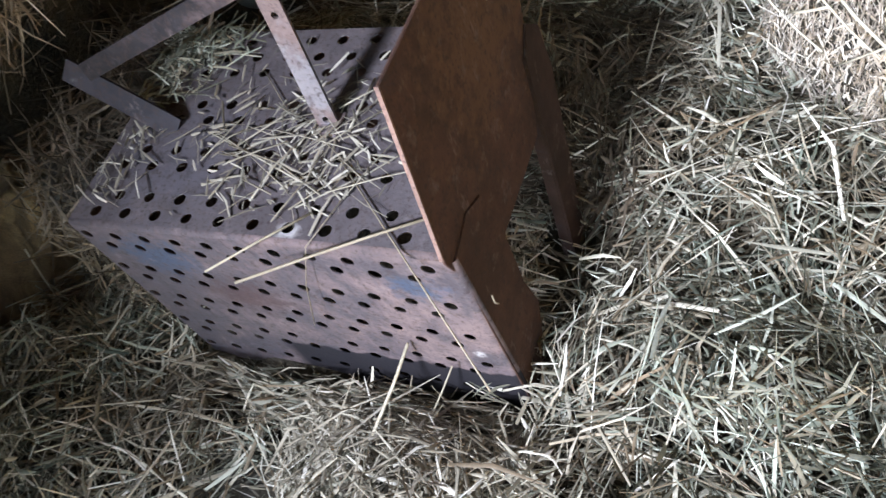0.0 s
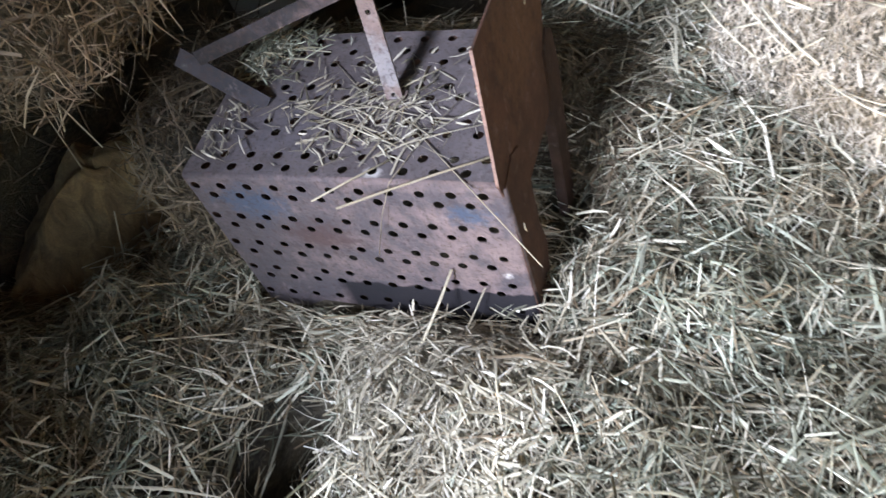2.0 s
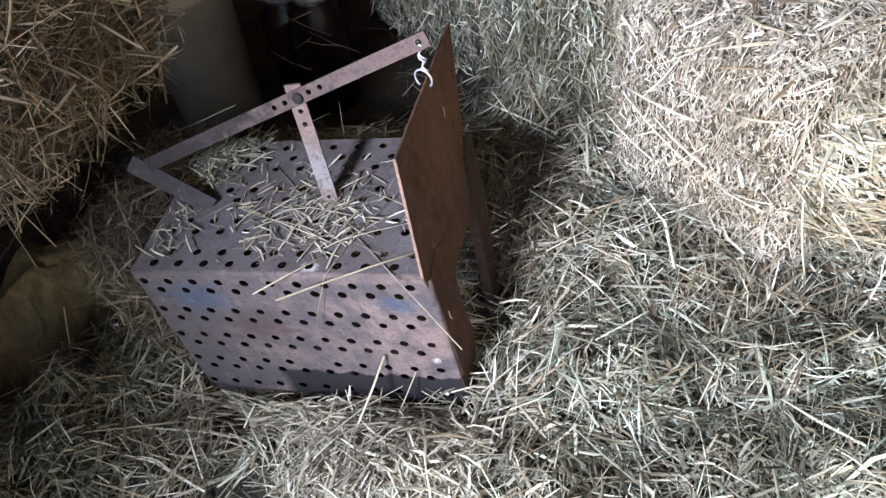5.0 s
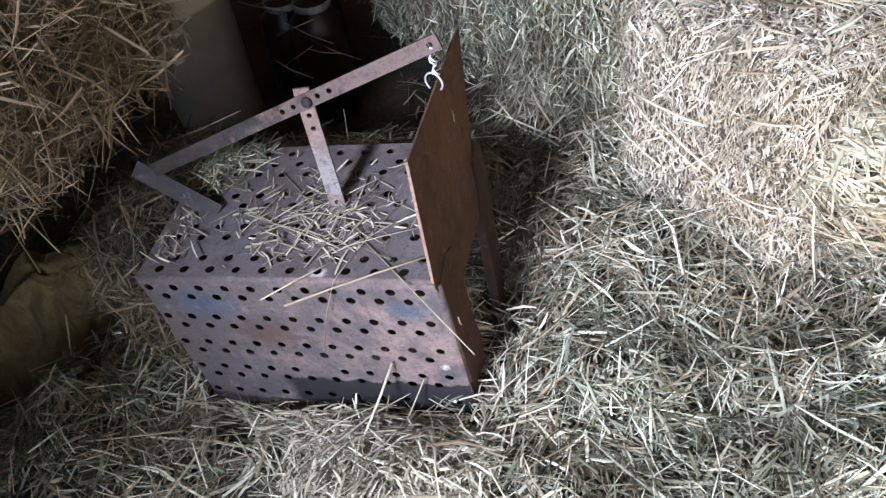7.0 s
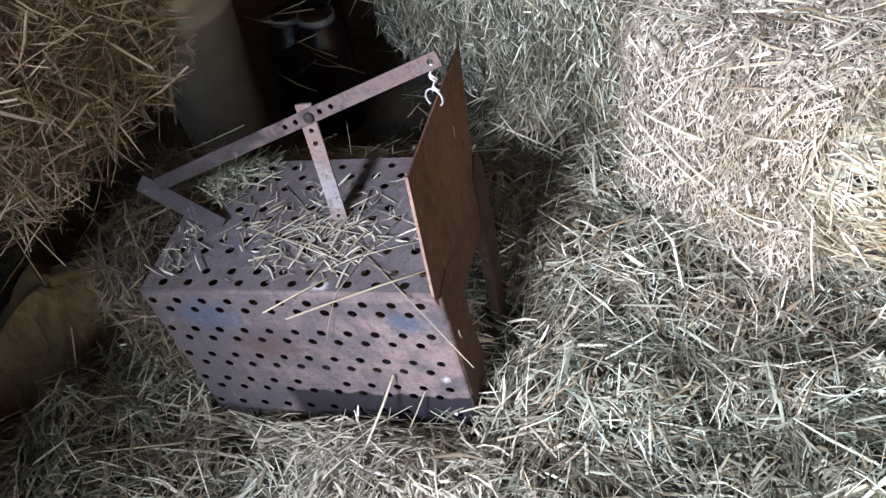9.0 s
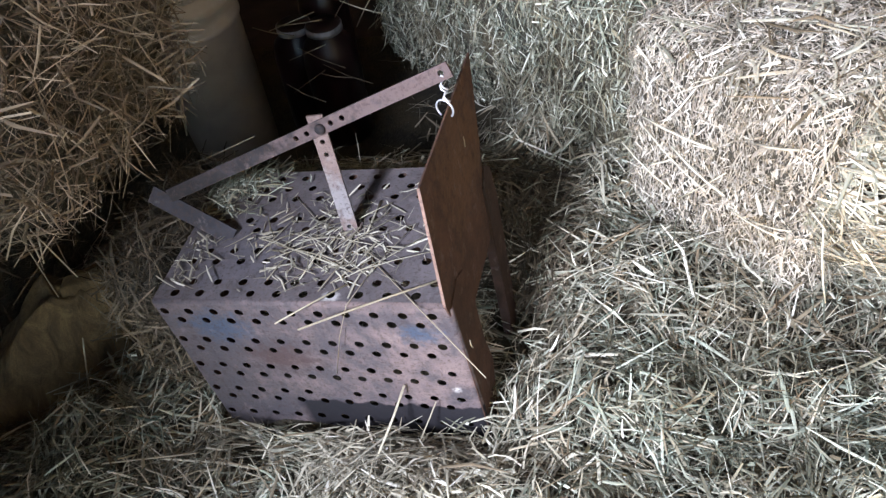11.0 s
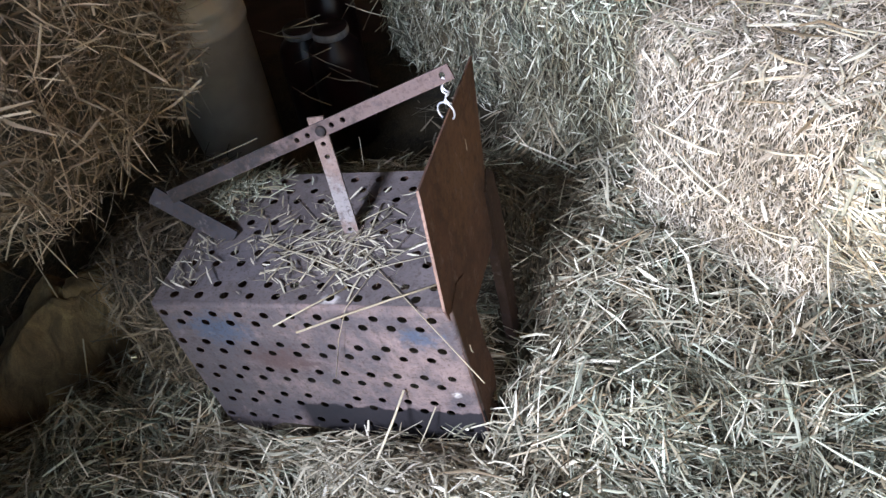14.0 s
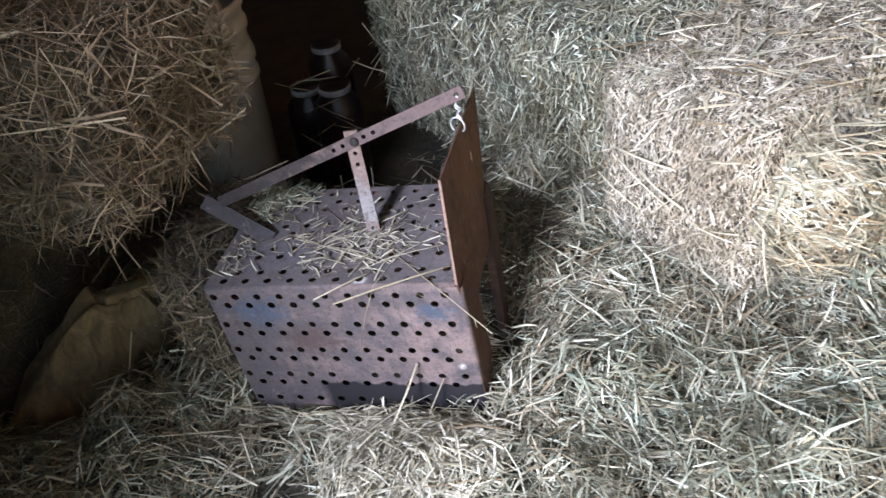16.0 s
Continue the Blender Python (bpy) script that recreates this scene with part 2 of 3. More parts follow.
def perforated(u0, u1, rows, bounds, thick, place, r=0.0074):
    """A sheet from u0 to u1; rows of (v, [hole centres]); bounds: the v limits between rows. place maps u, v, depth to a point."""
    verts, faces = [], []

    def quad(ps):
        i = len(verts)
        verts.extend(ps)
        faces.append(tuple(range(i, i + len(ps))))

    def flat(a, b, c, d):
        for depth, turn in ((0, 1), (thick, -1)):
            quad([place(u, v, depth) for u, v in ((a, b), (c, b), (c, d), (a, d))[::turn]])

    for (v, holes), lo, hi in zip(rows, bounds[:-1], bounds[1:]):
        at = u0
        for k, uc in enumerate(holes):
            end = u1 if k == len(holes) - 1 else (uc + holes[k + 1]) / 2
            if uc - at > 0.034:
                flat(at, lo, uc - 0.02, hi)
                at = uc - 0.02
            if end - uc > 0.034:
                end = uc + 0.02
            angles = [2 * math.pi * j / 14 for j in range(14)]
            angles += [math.atan2(b - v, a - uc) % (2 * math.pi) for a in (at, end) for b in (lo, hi)]
            angles.sort()
            ring, rim = [], []
            rr = r * (0.94 + 0.12 * random.random())
            for a in angles:
                ca, sa = math.cos(a), math.sin(a)
                s = min(((end if ca > 0 else at) - uc) / ca if abs(ca) > 1e-9 else 9, ((hi if sa > 0 else lo) - v) / sa if abs(sa) > 1e-9 else 9)
                ring.append((uc + rr * ca, v + rr * sa))
                rim.append((uc + s * ca, v + s * sa))
            for j in range(len(angles)):
                j2 = (j + 1) % len(angles)
                for depth, turn in ((0, 1), (thick, -1)):
                    quad([place(*p, depth) for p in (ring[j], rim[j], rim[j2], ring[j2])[::turn]])
                quad([place(*ring[j], 0), place(*ring[j2], 0), place(*ring[j2], thick), place(*ring[j], thick)])
            at = end
        if u1 - at > 1e-6:
            flat(at, lo, u1, hi)
    v0, v1 = bounds[0], bounds[-1]
    for p, q in (((u0, v0), (u1, v0)), ((u1, v0), (u1, v1)), ((u1, v1), (u0, v1)), ((u0, v1), (u0, v0))):
        quad([place(*p, 0), place(*p, thick), place(*q, thick), place(*q, 0)])
    return verts, faces


def limits(values, lo, hi):
    return [lo] + [(a + b) / 2 for a, b in zip(values, values[1:])] + [hi]


def slab(outline, axis, at, thick):
    """A bmesh plate: a flat outline, in the plane of the other two axes, given thickness along axis."""
    bm = bmesh.new()
    rings = []
    for d in (at, at + thick):
        rings.append([bm.verts.new((d, a, b) if axis == "x" else (a, d, b) if axis == "y" else (a, b, d)) for a, b in outline])
    bm.faces.new(rings[0])
    bm.faces.new(rings[1][::-1])
    for i in range(len(outline)):
        j = (i + 1) % len(outline)
        bm.faces.new((rings[0][i], rings[0][j], rings[1][j], rings[1][i]))
    return bm


def bevelled(bm, width):
    bmesh.ops.bevel(bm, geom=bm.edges[:], offset=width, segments=2, affect="EDGES", clamp_overlap=True)
    return bm


def tube(name, points, radius, material, parent=None, sides=8, label=""):
    """A round wire along points."""
    pts = [Vector(p) for p in points]
    verts, faces = [], []
    up = Vector((0.3, 0.2, 0.93))
    for i, p in enumerate(pts):
        d = (pts[min(i + 1, len(pts) - 1)] - pts[max(i - 1, 0)]).normalized()
        a = d.cross(up).normalized()
        b = d.cross(a)
        for s in range(sides):
            t = 2 * math.pi * s / sides
            verts.append(p + radius * (math.cos(t) * a + math.sin(t) * b))
    for i in range(len(pts) - 1):
        for s in range(sides):
            s2 = (s + 1) % sides
            faces.append((i * sides + s, i * sides + s2, (i + 1) * sides + s2, (i + 1) * sides + s))
    faces.append(tuple(range(sides))[::-1])
    faces.append(tuple((len(pts) - 1) * sides + s for s in range(sides)))
    return raw(name, verts, faces, material, parent, True, label)


def turned(name, profile, material, parent=None, sides=40, label=""):
    """A body of revolution about z from (radius, height) pairs."""
    verts, faces = [], []
    for r, z in profile:
        verts += [(r * math.cos(2 * math.pi * s / sides), r * math.sin(2 * math.pi * s / sides), z) for s in range(sides)]
    for i in range(len(profile) - 1):
        for s in range(sides):
            s2 = (s + 1) % sides
            faces.append((i * sides + s, i * sides + s2, (i + 1) * sides + s2, (i + 1) * sides + s))
    return raw(name, verts, faces, material, parent, True, label)


RNG = np.random.default_rng(7)


def strands(name, base, along, normal, length, width, material, parent=None, curl=0.045, label="", lift=0.0):
    """Many dry stems as thin folded blades with a slight bend: one mesh."""
    n = len(base)
    along = along / np.linalg.norm(along, axis=1, keepdims=True)
    side = np.cross(along, normal)
    side /= np.linalg.norm(side, axis=1, keepdims=True) + 1e-9
    upw = np.cross(side, along)
    roll = RNG.uniform(-0.7, 0.7, (n, 1))
    s2 = np.cos(roll) * side + np.sin(roll) * upw
    u2 = -np.sin(roll) * side + np.cos(roll) * upw
    bend = RNG.normal(0, curl, (n, 2)) * length[:, None]
    verts = np.empty((n, 9, 3))
    for k, f in enumerate((-0.5, 0.06, 0.5)):
        sag = 1 - (2 * f) ** 2
        c = base + along * (length * f)[:, None] + side * (bend[:, :1] * sag) + upw * (np.abs(bend[:, 1:]) * sag * 0.5)
        w = (width * (0.75, 1.0, 0.3)[k])[:, None] * 0.5
        verts[:, k * 3] = c - s2 * w
        verts[:, k * 3 + 1] = c + s2 * w
        verts[:, k * 3 + 2] = c + u2 * w * 0.4
    quads = []
    for k in (0, 3):
        for a, b in ((1, 2), (2, 0)):
            quads.append((k + a, k + b, k + 3 + b, k + 3 + a))
    quads = (np.array(quads)[None] + (np.arange(n) * 9)[:, None, None]).reshape(-1)
    me = bpy.data.meshes.new(name)
    me.vertices.add(n * 9)
    me.vertices.foreach_set("co", verts.reshape(-1))
    nf = n * 4
    me.loops.add(nf * 4)
    me.loops.foreach_set("vertex_index", quads)
    me.polygons.add(nf)
    me.polygons.foreach_set("loop_start", np.arange(nf) * 4)
    me.update(calc_edges=True)
    me.materials.append(material)
    ob = new(name, me)
    if parent:
        ob.parent = parent
    return tagged(ob, label, kind="stuff")


def lie(n, normal, tilt, prefer=None, strength=0.0):
    """Directions of stems lying on a surface, a little raised at random."""
    d = RNG.normal(0, 1, (n, 3))
    if prefer is not None:
        sign = np.where(RNG.random(n) < 0.5, 1.0, -1.0)[:, None]
        d = d + sign * np.array(prefer)[None] * strength
    d -= normal * np.sum(d * normal, 1, keepdims=True)
    d /= np.linalg.norm(d, axis=1, keepdims=True) + 1e-9
    return d + normal * RNG.normal(0, tilt, (n, 1))


def stem_sizes(n, mean, wide):
    """Lengths and widths: many short bits, few long stems."""
    length = np.clip(RNG.lognormal(math.log(mean), 0.6, n), 0.010, 0.20)
    width = np.clip(RNG.lognormal(math.log(wide), 0.5, n), 0.0007, 0.0065)
    return length, width


def smooth01(t):
    t = np.clip(t, 0, 1)
    return t * t * (3 - 2 * t)


def waves(x, y, k, seed):
    """Cheap smooth lumps in -1..1."""
    r = np.random.default_rng(seed)
    total = np.zeros_like(x)
    for _ in range(6):
        a, p, f = r.uniform(0, 6.28), r.uniform(0, 6.28), k * r.uniform(0.6, 1.5)
        total += np.sin(f * (x * math.cos(a) + y * math.sin(a)) + p)
    return total / 3.0


def ground_height(x, y):
    """The top of the loose hay: lumpy, falling away at the left and behind, rising to the right."""
    x, y = np.asarray(x, float), np.asarray(y, float)
    z = -0.012 + 0.016 * waves(x, y, 9, 1) + 0.019 * waves(x, y, 27, 2) + 0.006 * waves(x, y, 60, 3)
    z += 0.026 * waves(x, y, 34, 9) * smooth01((x - 0.62) / 0.25) * smooth01((0.30 - y) / 0.2)
    z += 0.30 * smooth01((x + 0.9 * (y - 0.2) - 1.12) / 0.45) * smooth01((x - 0.95) / 0.4)
    z -= 0.20 * smooth01((-0.27 + 0.25 * (y - 0.1) - x) / 0.14) * smooth01((y + 0.22) / 0.3)
    z -= 0.22 * smooth01((-0.15 - x) / 0.08) * smooth01((y - 0.09) / 0.08) * smooth01((0.62 - y) / 0.1) * smooth01((x + 0.42) / 0.1)
    z -= 0.11 * np.exp(-(((x - 1.12) / 0.10) ** 2 + ((y - 0.24) / 0.055) ** 2))
    across, along = (x - 0.82) * 0.669 + (y - 0.39) * 0.743, (x - 0.82) * 0.743 - (y - 0.39) * 0.669
    z -= 0.035 * np.exp(-((across + 0.012) / 0.03) ** 2) * smooth01((0.26 - np.abs(along)) / 0.08)
    z -= 0.20 * np.exp(-(((x - 0.140) / 0.095) ** 4 + ((y + 0.275) / 0.12) ** 4))
    z += 0.055 * np.exp(-(((x - 0.35) / 0.10) ** 2 + ((y + 0.24) / 0.09) ** 2))
    z -= 0.05 * np.exp(-(((x - 0.665) / 0.05) ** 2 + ((y + 0.06) / 0.035) ** 2))
    z -= 0.08 * np.exp(-(((x - 0.92) / 0.07) ** 2 + ((y + 0.03) / 0.035) ** 2))
    z -= 0.06 * np.exp(-(((x - 0.50) / 0.05) ** 2 + ((y - 0.19) / 0.09) ** 2))
    z -= 0.07 * np.exp(-(((x - 1.02) / 0.14) ** 2 + ((y - 0.20) / 0.035) ** 2))
    z -= 0.05 * np.exp(-(((x - 0.80) / 0.08) ** 2 + ((y + 0.10) / 0.03) ** 2)) + 0.05 * np.exp(-(((x - 1.05) / 0.10) ** 2 + ((y - 0.06) / 0.03) ** 2))
    z -= 0.24 * smooth01((y - 0.62) / 0.25) * smooth01((0.45 - x) / 0.2)
    z -= 0.026 * np.exp(-(((y + 0.03) / 0.04) ** 2)) * smooth01((x + 0.08) / 0.06) * smooth01((0.5 - x) / 0.05)
    z += 0.13 * np.exp(-(((y - 0.44) / 0.10) ** 4)) * smooth01((x + 0.16) / 0.10) * smooth01((0.50 - x) / 0.12)
    inside = smooth01((x + 0.0) / 0.02) * smooth01((0.48 - x) / 0.02) * smooth01((y - 0.0) / 0.02) * smooth01((0.3 - y) / 0.02)
    return z * (1 - inside) + np.minimum(z, -0.02) * inside


def ground_normal(x, y):
    e = 0.01
    n = np.stack([-(ground_height(x + e, y) - ground_height(x - e, y)) / (2 * e), -(ground_height(x, y + e) - ground_height(x, y - e)) / (2 * e), np.ones_like(x)], 1)
    return n / np.linalg.norm(n, axis=1, keepdims=True)


# ---- the barn ----


def barn_box(name, x0, y0, z0, x1, y1, z1, material, label, category):
    bm = bmesh.new()
    bmesh.ops.create_cube(bm, size=1, matrix=Matrix.Translation(((x0 + x1) / 2, (y0 + y1) / 2, (z0 + z1) / 2)) @ Matrix.Diagonal((x1 - x0, y1 - y0, z1 - z0, 1)))
    return tagged(part(name, bm, material), label, category, kind="structure")


# ground outside is unseen; added to bounce sky light into the barn
barn_box("yard", -40, -60, -0.40, 40, -3.5, -0.30, EARTH, "unseen bare ground before the barn, added to bounce sky light", "ground")
barn_box("floor", -3, -3.5, -0.36, 3.5, 3, -0.26, EARTH, "trodden dark earth floor of a barn", "floor")
barn_box("wall_west", -3.1, -3.5, -0.26, -3, 3, 2.9, FILL_BOARD, "unseen pale board wall of the barn, bounces fill light", "wall")
barn_box("wall_east", 3.5, -3.5, -0.26, 3.6, 3, 2.9, FILL_BOARD, "unseen pale board wall of the barn, bounces fill light", "wall")
barn_box("wall_north", -3.1, 3, -0.26, 3.6, 3.1, 2.9, BOARD, "dark weathered board wall of a barn", "wall")
# unseen wall, added to keep light off the left side
barn_box("shade_wall", -3.1, -1.7, -0.26, -0.058, -1.6, 2.9, FILL_BOARD, "unseen pale board wall, added to shade the left side", "wall")
barn_box("ceiling", -3.1, -3.5, 2.9, 3.6, 3.1, 3.0, FILL_BOARD, "unseen pale board ceiling of the barn, bounces fill light", "ceiling")


def build_ground():
    xs, ys = np.linspace(-2.2, 2.6, 193), np.linspace(-2.2, 1.7, 157)
    gx, gy = np.meshgrid(xs, ys)
    edge = smooth01((np.minimum.reduce([gx + 2.2, 2.6 - gx, gy + 2.2, 1.7 - gy])) / 0.3)
    gz = (ground_height(gx, gy) - 0.012) * edge - 0.255 * (1 - edge)
    verts = np.stack([gx, gy, np.maximum(gz, -0.255)], -1).reshape(-1, 3)
    w = len(xs)
    faces = [(j * w + i, j * w + i + 1, (j + 1) * w + i + 1, (j + 1) * w + i) for j in range(len(ys) - 1) for i in range(w - 1)]
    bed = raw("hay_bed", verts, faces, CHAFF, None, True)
    tagged(bed, "thick bed of loose cut hay covering the barn floor", "hay", kind="structure")
    return bed


def scatter_ground(name, n, x0, x1, y0, y1, mean, wide, material, height, label, tilt=0.28):
    # most stems lie in small wisps of near-parallel ones, as they were cut and tossed
    wisp = RNG.integers(0, max(n // 9, 1), n)
    wx, wy, wa = RNG.uniform(x0, x1, wisp.max() + 1), RNG.uniform(y0, y1, wisp.max() + 1), RNG.uniform(0, math.pi, wisp.max() + 1)
    loose = RNG.random(n) < 0.4
    x = np.where(loose, RNG.uniform(x0, x1, n), wx[wisp] + RNG.normal(0, 0.020, n))
    y = np.where(loose, RNG.uniform(y0, y1, n), wy[wisp] + RNG.normal(0, 0.020, n))
    turn = np.where(loose, RNG.uniform(0, math.pi, n), wa[wisp] + RNG.normal(0, 0.22, n))
    rise = np.where(loose, RNG.random(n), np.clip(RNG.random(len(wx))[wisp] + RNG.normal(0, 0.18, n), 0, 1))
    keep = ~((x > -0.02) & (x < 0.41) & (y > -0.006) & (y < 0.31)) & ~((np.abs(y) < 0.012) & (x > 0) & (x < 0.49))
    keep &= (((x - 0.140) / 0.11) ** 2 + ((y + 0.275) / 0.135) ** 2 > 1) | (RNG.random(n) < 0.3)
    if material in (HAY, PALE_STRAW):
        keep &= (x < 0.66) | (y > 0.19) | (RNG.random(n) < 0.62)
    if material not in (HAY_SHADE, HAY_UNDER):  # darkened as shade behind the door, bare before the mouth
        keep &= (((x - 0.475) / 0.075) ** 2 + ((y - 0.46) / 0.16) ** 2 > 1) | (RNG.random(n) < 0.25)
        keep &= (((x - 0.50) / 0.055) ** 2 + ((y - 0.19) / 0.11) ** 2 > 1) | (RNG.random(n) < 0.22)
    x, y, turn, rise = x[keep], y[keep], turn[keep], rise[keep]
    n = len(x)
    nor = ground_normal(x, y)
    length, width = stem_sizes(n, mean, wide)
    d = np.stack([np.cos(turn), np.sin(turn), 0 * x], 1)
    d -= nor * np.sum(d * nor, 1, keepdims=True)
    d = d / (np.linalg.norm(d, axis=1, keepdims=True) + 1e-9) + nor * RNG.normal(0, tilt, (n, 1))
    # stems next to the trap lie along it instead of piercing the sheet
    near = (x > -0.09) & (x < 0.57) & (y > -0.09) & (y < 0.40)
    ax = np.where((x[near] > 0.0) & (x[near] < 0.48), 1.0, 0.15)
    d[near, 0] *= np.where(ax > 0.5, 1.4, 0.7)
    d[near, 1] *= np.where(ax > 0.5, 0.35, 1.1)
    length[near] = np.minimum(length[near], 0.07)
    base = np.stack([x, y, ground_height(x, y)], 1) + nor * (-0.012 + (height + 0.012) * rise)[:, None]
    ob = strands(name, base, d, nor, length, width, material)
    return tagged(ob, label, "hay", kind="stuff")


build_ground()
scatter_ground("under_hay", 36000, -0.75, 1.6, -0.75, 0.95, 0.046, 0.0030, HAY_UNDER, 0.004, "hay stems darkened as the shade in the depth of the bed")
scatter_ground("loose_hay", 40000, -0.75, 1.6, -0.75, 0.95, 0.050, 0.0025, HAY, 0.054, "loose pale cut hay stems lying all ways on the bed")
scatter_ground("green_hay", 29000, -0.75, 1.6, -0.75, 0.95, 0.044, 0.0025, HAY_GREEN, 0.050, "finer grey-green leafy hay mixed into the bed")
scatter_ground("long_hay_stems", 1900, -0.6, 1.5, -0.7, 0.8, 0.080, 0.0027, PALE_STRAW, 0.05, "longer pale straw stems lying on top of the hay", 0.12)

scatter_ground("leafy_hay", 15000, 0.66, 1.6, -0.60, 0.16, 0.050, 0.0027, HAY_GREEN, 0.060, "darker grey-green leafy hay strewn over the bed", 0.3)
# pale hay, with extra pale stems to make up for dim light
scatter_ground("pale_tuft", 6500, 0.18, 0.54, -0.40, -0.07, 0.036, 0.0025, PALE_STRAW, 0.055, "tuft of pale hay on the bed, with pale stems added to brighten it", 0.35)


# dark stems laid where the shade of the door falls
scatter_ground("door_shade_hay", 2800, 0.38, 0.57, 0.28, 0.66, 0.034, 0.0024, HAY_SHADE, 0.062, "brown hay behind the open trap door, darkened as its shade", 0.3)


def far_hay():
    n = 16000
    x, y = RNG.uniform(-2.1, 2.5, n), RNG.uniform(-2.1, 1.6, n)
    keep = ~((x > -0.75) & (x < 1.6) & (y > -0.75) & (y < 0.95))
    x, y = x[keep], y[keep]
    n = len(x)
    nor = ground_normal(x, y)
    length, width = stem_sizes(n, 0.075, 0.0045)
    base = np.stack([x, y, ground_height(x, y)], 1) + nor * 0.012
    return tagged(strands("outlying_hay", base, lie(n, nor, 0.2), nor, length, width, HAY), "thin scatter of hay stems round the edge of the bed", "hay", kind="stuff")


far_hay()

# ---- hay bales ----


def lumpy(hx, hy, hz, bump, seed, cuts=16):
    """A packed bale body: a rounded block with an uneven skin. Returns a bmesh with its foot at z = 0."""
    bm = bmesh.new()
    bmesh.ops.create_cube(bm, size=2)
    bmesh.ops.subdivide_edges(bm, edges=bm.edges[:], cuts=cuts, use_grid_fill=True)
    for v in bm.verts:
        c = Vector([math.copysign(abs(a) ** 0.9, a) for a in v.co])
        m = max(abs(a) for a in c)
        q = sum(abs(a) ** 9 for a in c) ** (1 / 9)
        c = c * (m / max(q, 1e-6)) if q > 0 else c
        p = Vector((c.x * hx, c.y * hy, c.z * hz))
        w = noise.noise(p * 9 + Vector((seed, 0, 0))) + 0.6 * noise.noise(p * 25 + Vector((0, seed, 0)))
        p += Vector((c.x, c.y, c.z)).normalized() * w * bump
        v.co = p + Vector((0, 0, hz))
    return bm


def hay_bale(size, m, n, mean, wide, material, label, seed, tilt=0.3, name="hay_bale", upright=0.0, stray=0, loft=0.010):
    """A rectangular bale: packed body and a skin of cut stems; m is its pose (foot centre)."""
    hx, hy, hz = (s / 2 for s in size)
    thing = empty(name, 0, 0, 0, label, "hay bale")
    thing.matrix_world = m
    bm = lumpy(hx, hy, hz, 0.014, seed)
    bm.faces.ensure_lookup_table()
    bm.normal_update()
    area = np.array([f.calc_area() for f in bm.faces])
    tilt_z = np.array([f.normal.z for f in bm.faces])
    weight = np.where(tilt_z < -0.6, 0.05, 1.0) * area
    n += stray
    pick = RNG.choice(len(area), n, p=weight / weight.sum())
    cen = np.array([f.calc_center_median() for f in bm.faces])[pick]
    nor = np.array([f.normal for f in bm.faces])[pick]
    if np.sum(nor * (cen - np.array([0, 0, hz]))) < 0:
        nor = -nor
    step = math.sqrt(area.mean())
    base = cen + RNG.uniform(-0.6, 0.6, (n, 3)) * step
    base += nor * (RNG.uniform(-0.01, loft, n)[:, None] - np.sum((base - cen) * nor, 1, keepdims=True))
    part("body", bm, CHAFF, thing, smooth=True, label="packed core, coloured dark as the shade between stems")
    length, width = stem_sizes(n, mean, wide)
    if stray:
        length[-stray:] = RNG.uniform(0.05, 0.14, stray)
        width[-stray:] = RNG.uniform(0.0014, 0.0028, stray)
        base[-stray:] += nor[-stray:] * 0.012
    strands("stem_skin", base, lie(n, nor, tilt, (0, 0, 1), upright), nor, length, width, material, thing)
    return thing


# bales behind the trap: a grey-green long side and the cut end of a paler one
hay_bale((0.98, 0.46, 0.43), pose(0.475, 1.102, -0.05, -2, 0, -39.5), 46000, 0.028, 0.0021, HAY_MIXED, "grey-green hay bale standing behind the rusty trap", 3.0, 0.5, upright=1.5, stray=420, loft=0.018)
hay_bale((0.42, 0.78, 0.43), pose(1.088, 0.707, -0.05, -2, 0, -42), 95000, 0.0165, 0.0017, HAY_PINK, "pale hay bale with its cut end turned to the trap", 5.0, 0.4, upright=1.7, stray=520, loft=0.011)
hay_bale((0.85, 0.50, 0.42), pose(1.66, 0.50, -0.05, 0, 0, 12), 22000, 0.040, 0.0023, HAY, "pale hay bale butted against the next one", 37.0, 0.4, stray=450)


def top_tuft():
    """Loose bleached stems spread over the top of the pale bales, some hanging over the edge."""
    n = 1600
    u, v = RNG.uniform(-0.21, 0.75, n), RNG.uniform(-0.38, 0.36, n)
    a = radians(-42)
    x, y = 1.088 + u * math.cos(a) - v * math.sin(a), 0.707 + u * math.sin(a) + v * math.cos(a)
    nor = np.tile([0.0, 0.0, 1.0], (n, 1))
    length, width = stem_sizes(n, 0.062, 0.0034)
    base = np.stack([x, y, 0.388 + RNG.uniform(0.0, 0.022, n) - 0.03 * smooth01((-0.30 - v) / 0.08)], 1)
    return tagged(strands("bale_top_hay", base, lie(n, nor, 0.16), nor, length, width, HAY), "bleached loose hay spread over the bale tops", "hay", kind="stuff")


top_tuft()


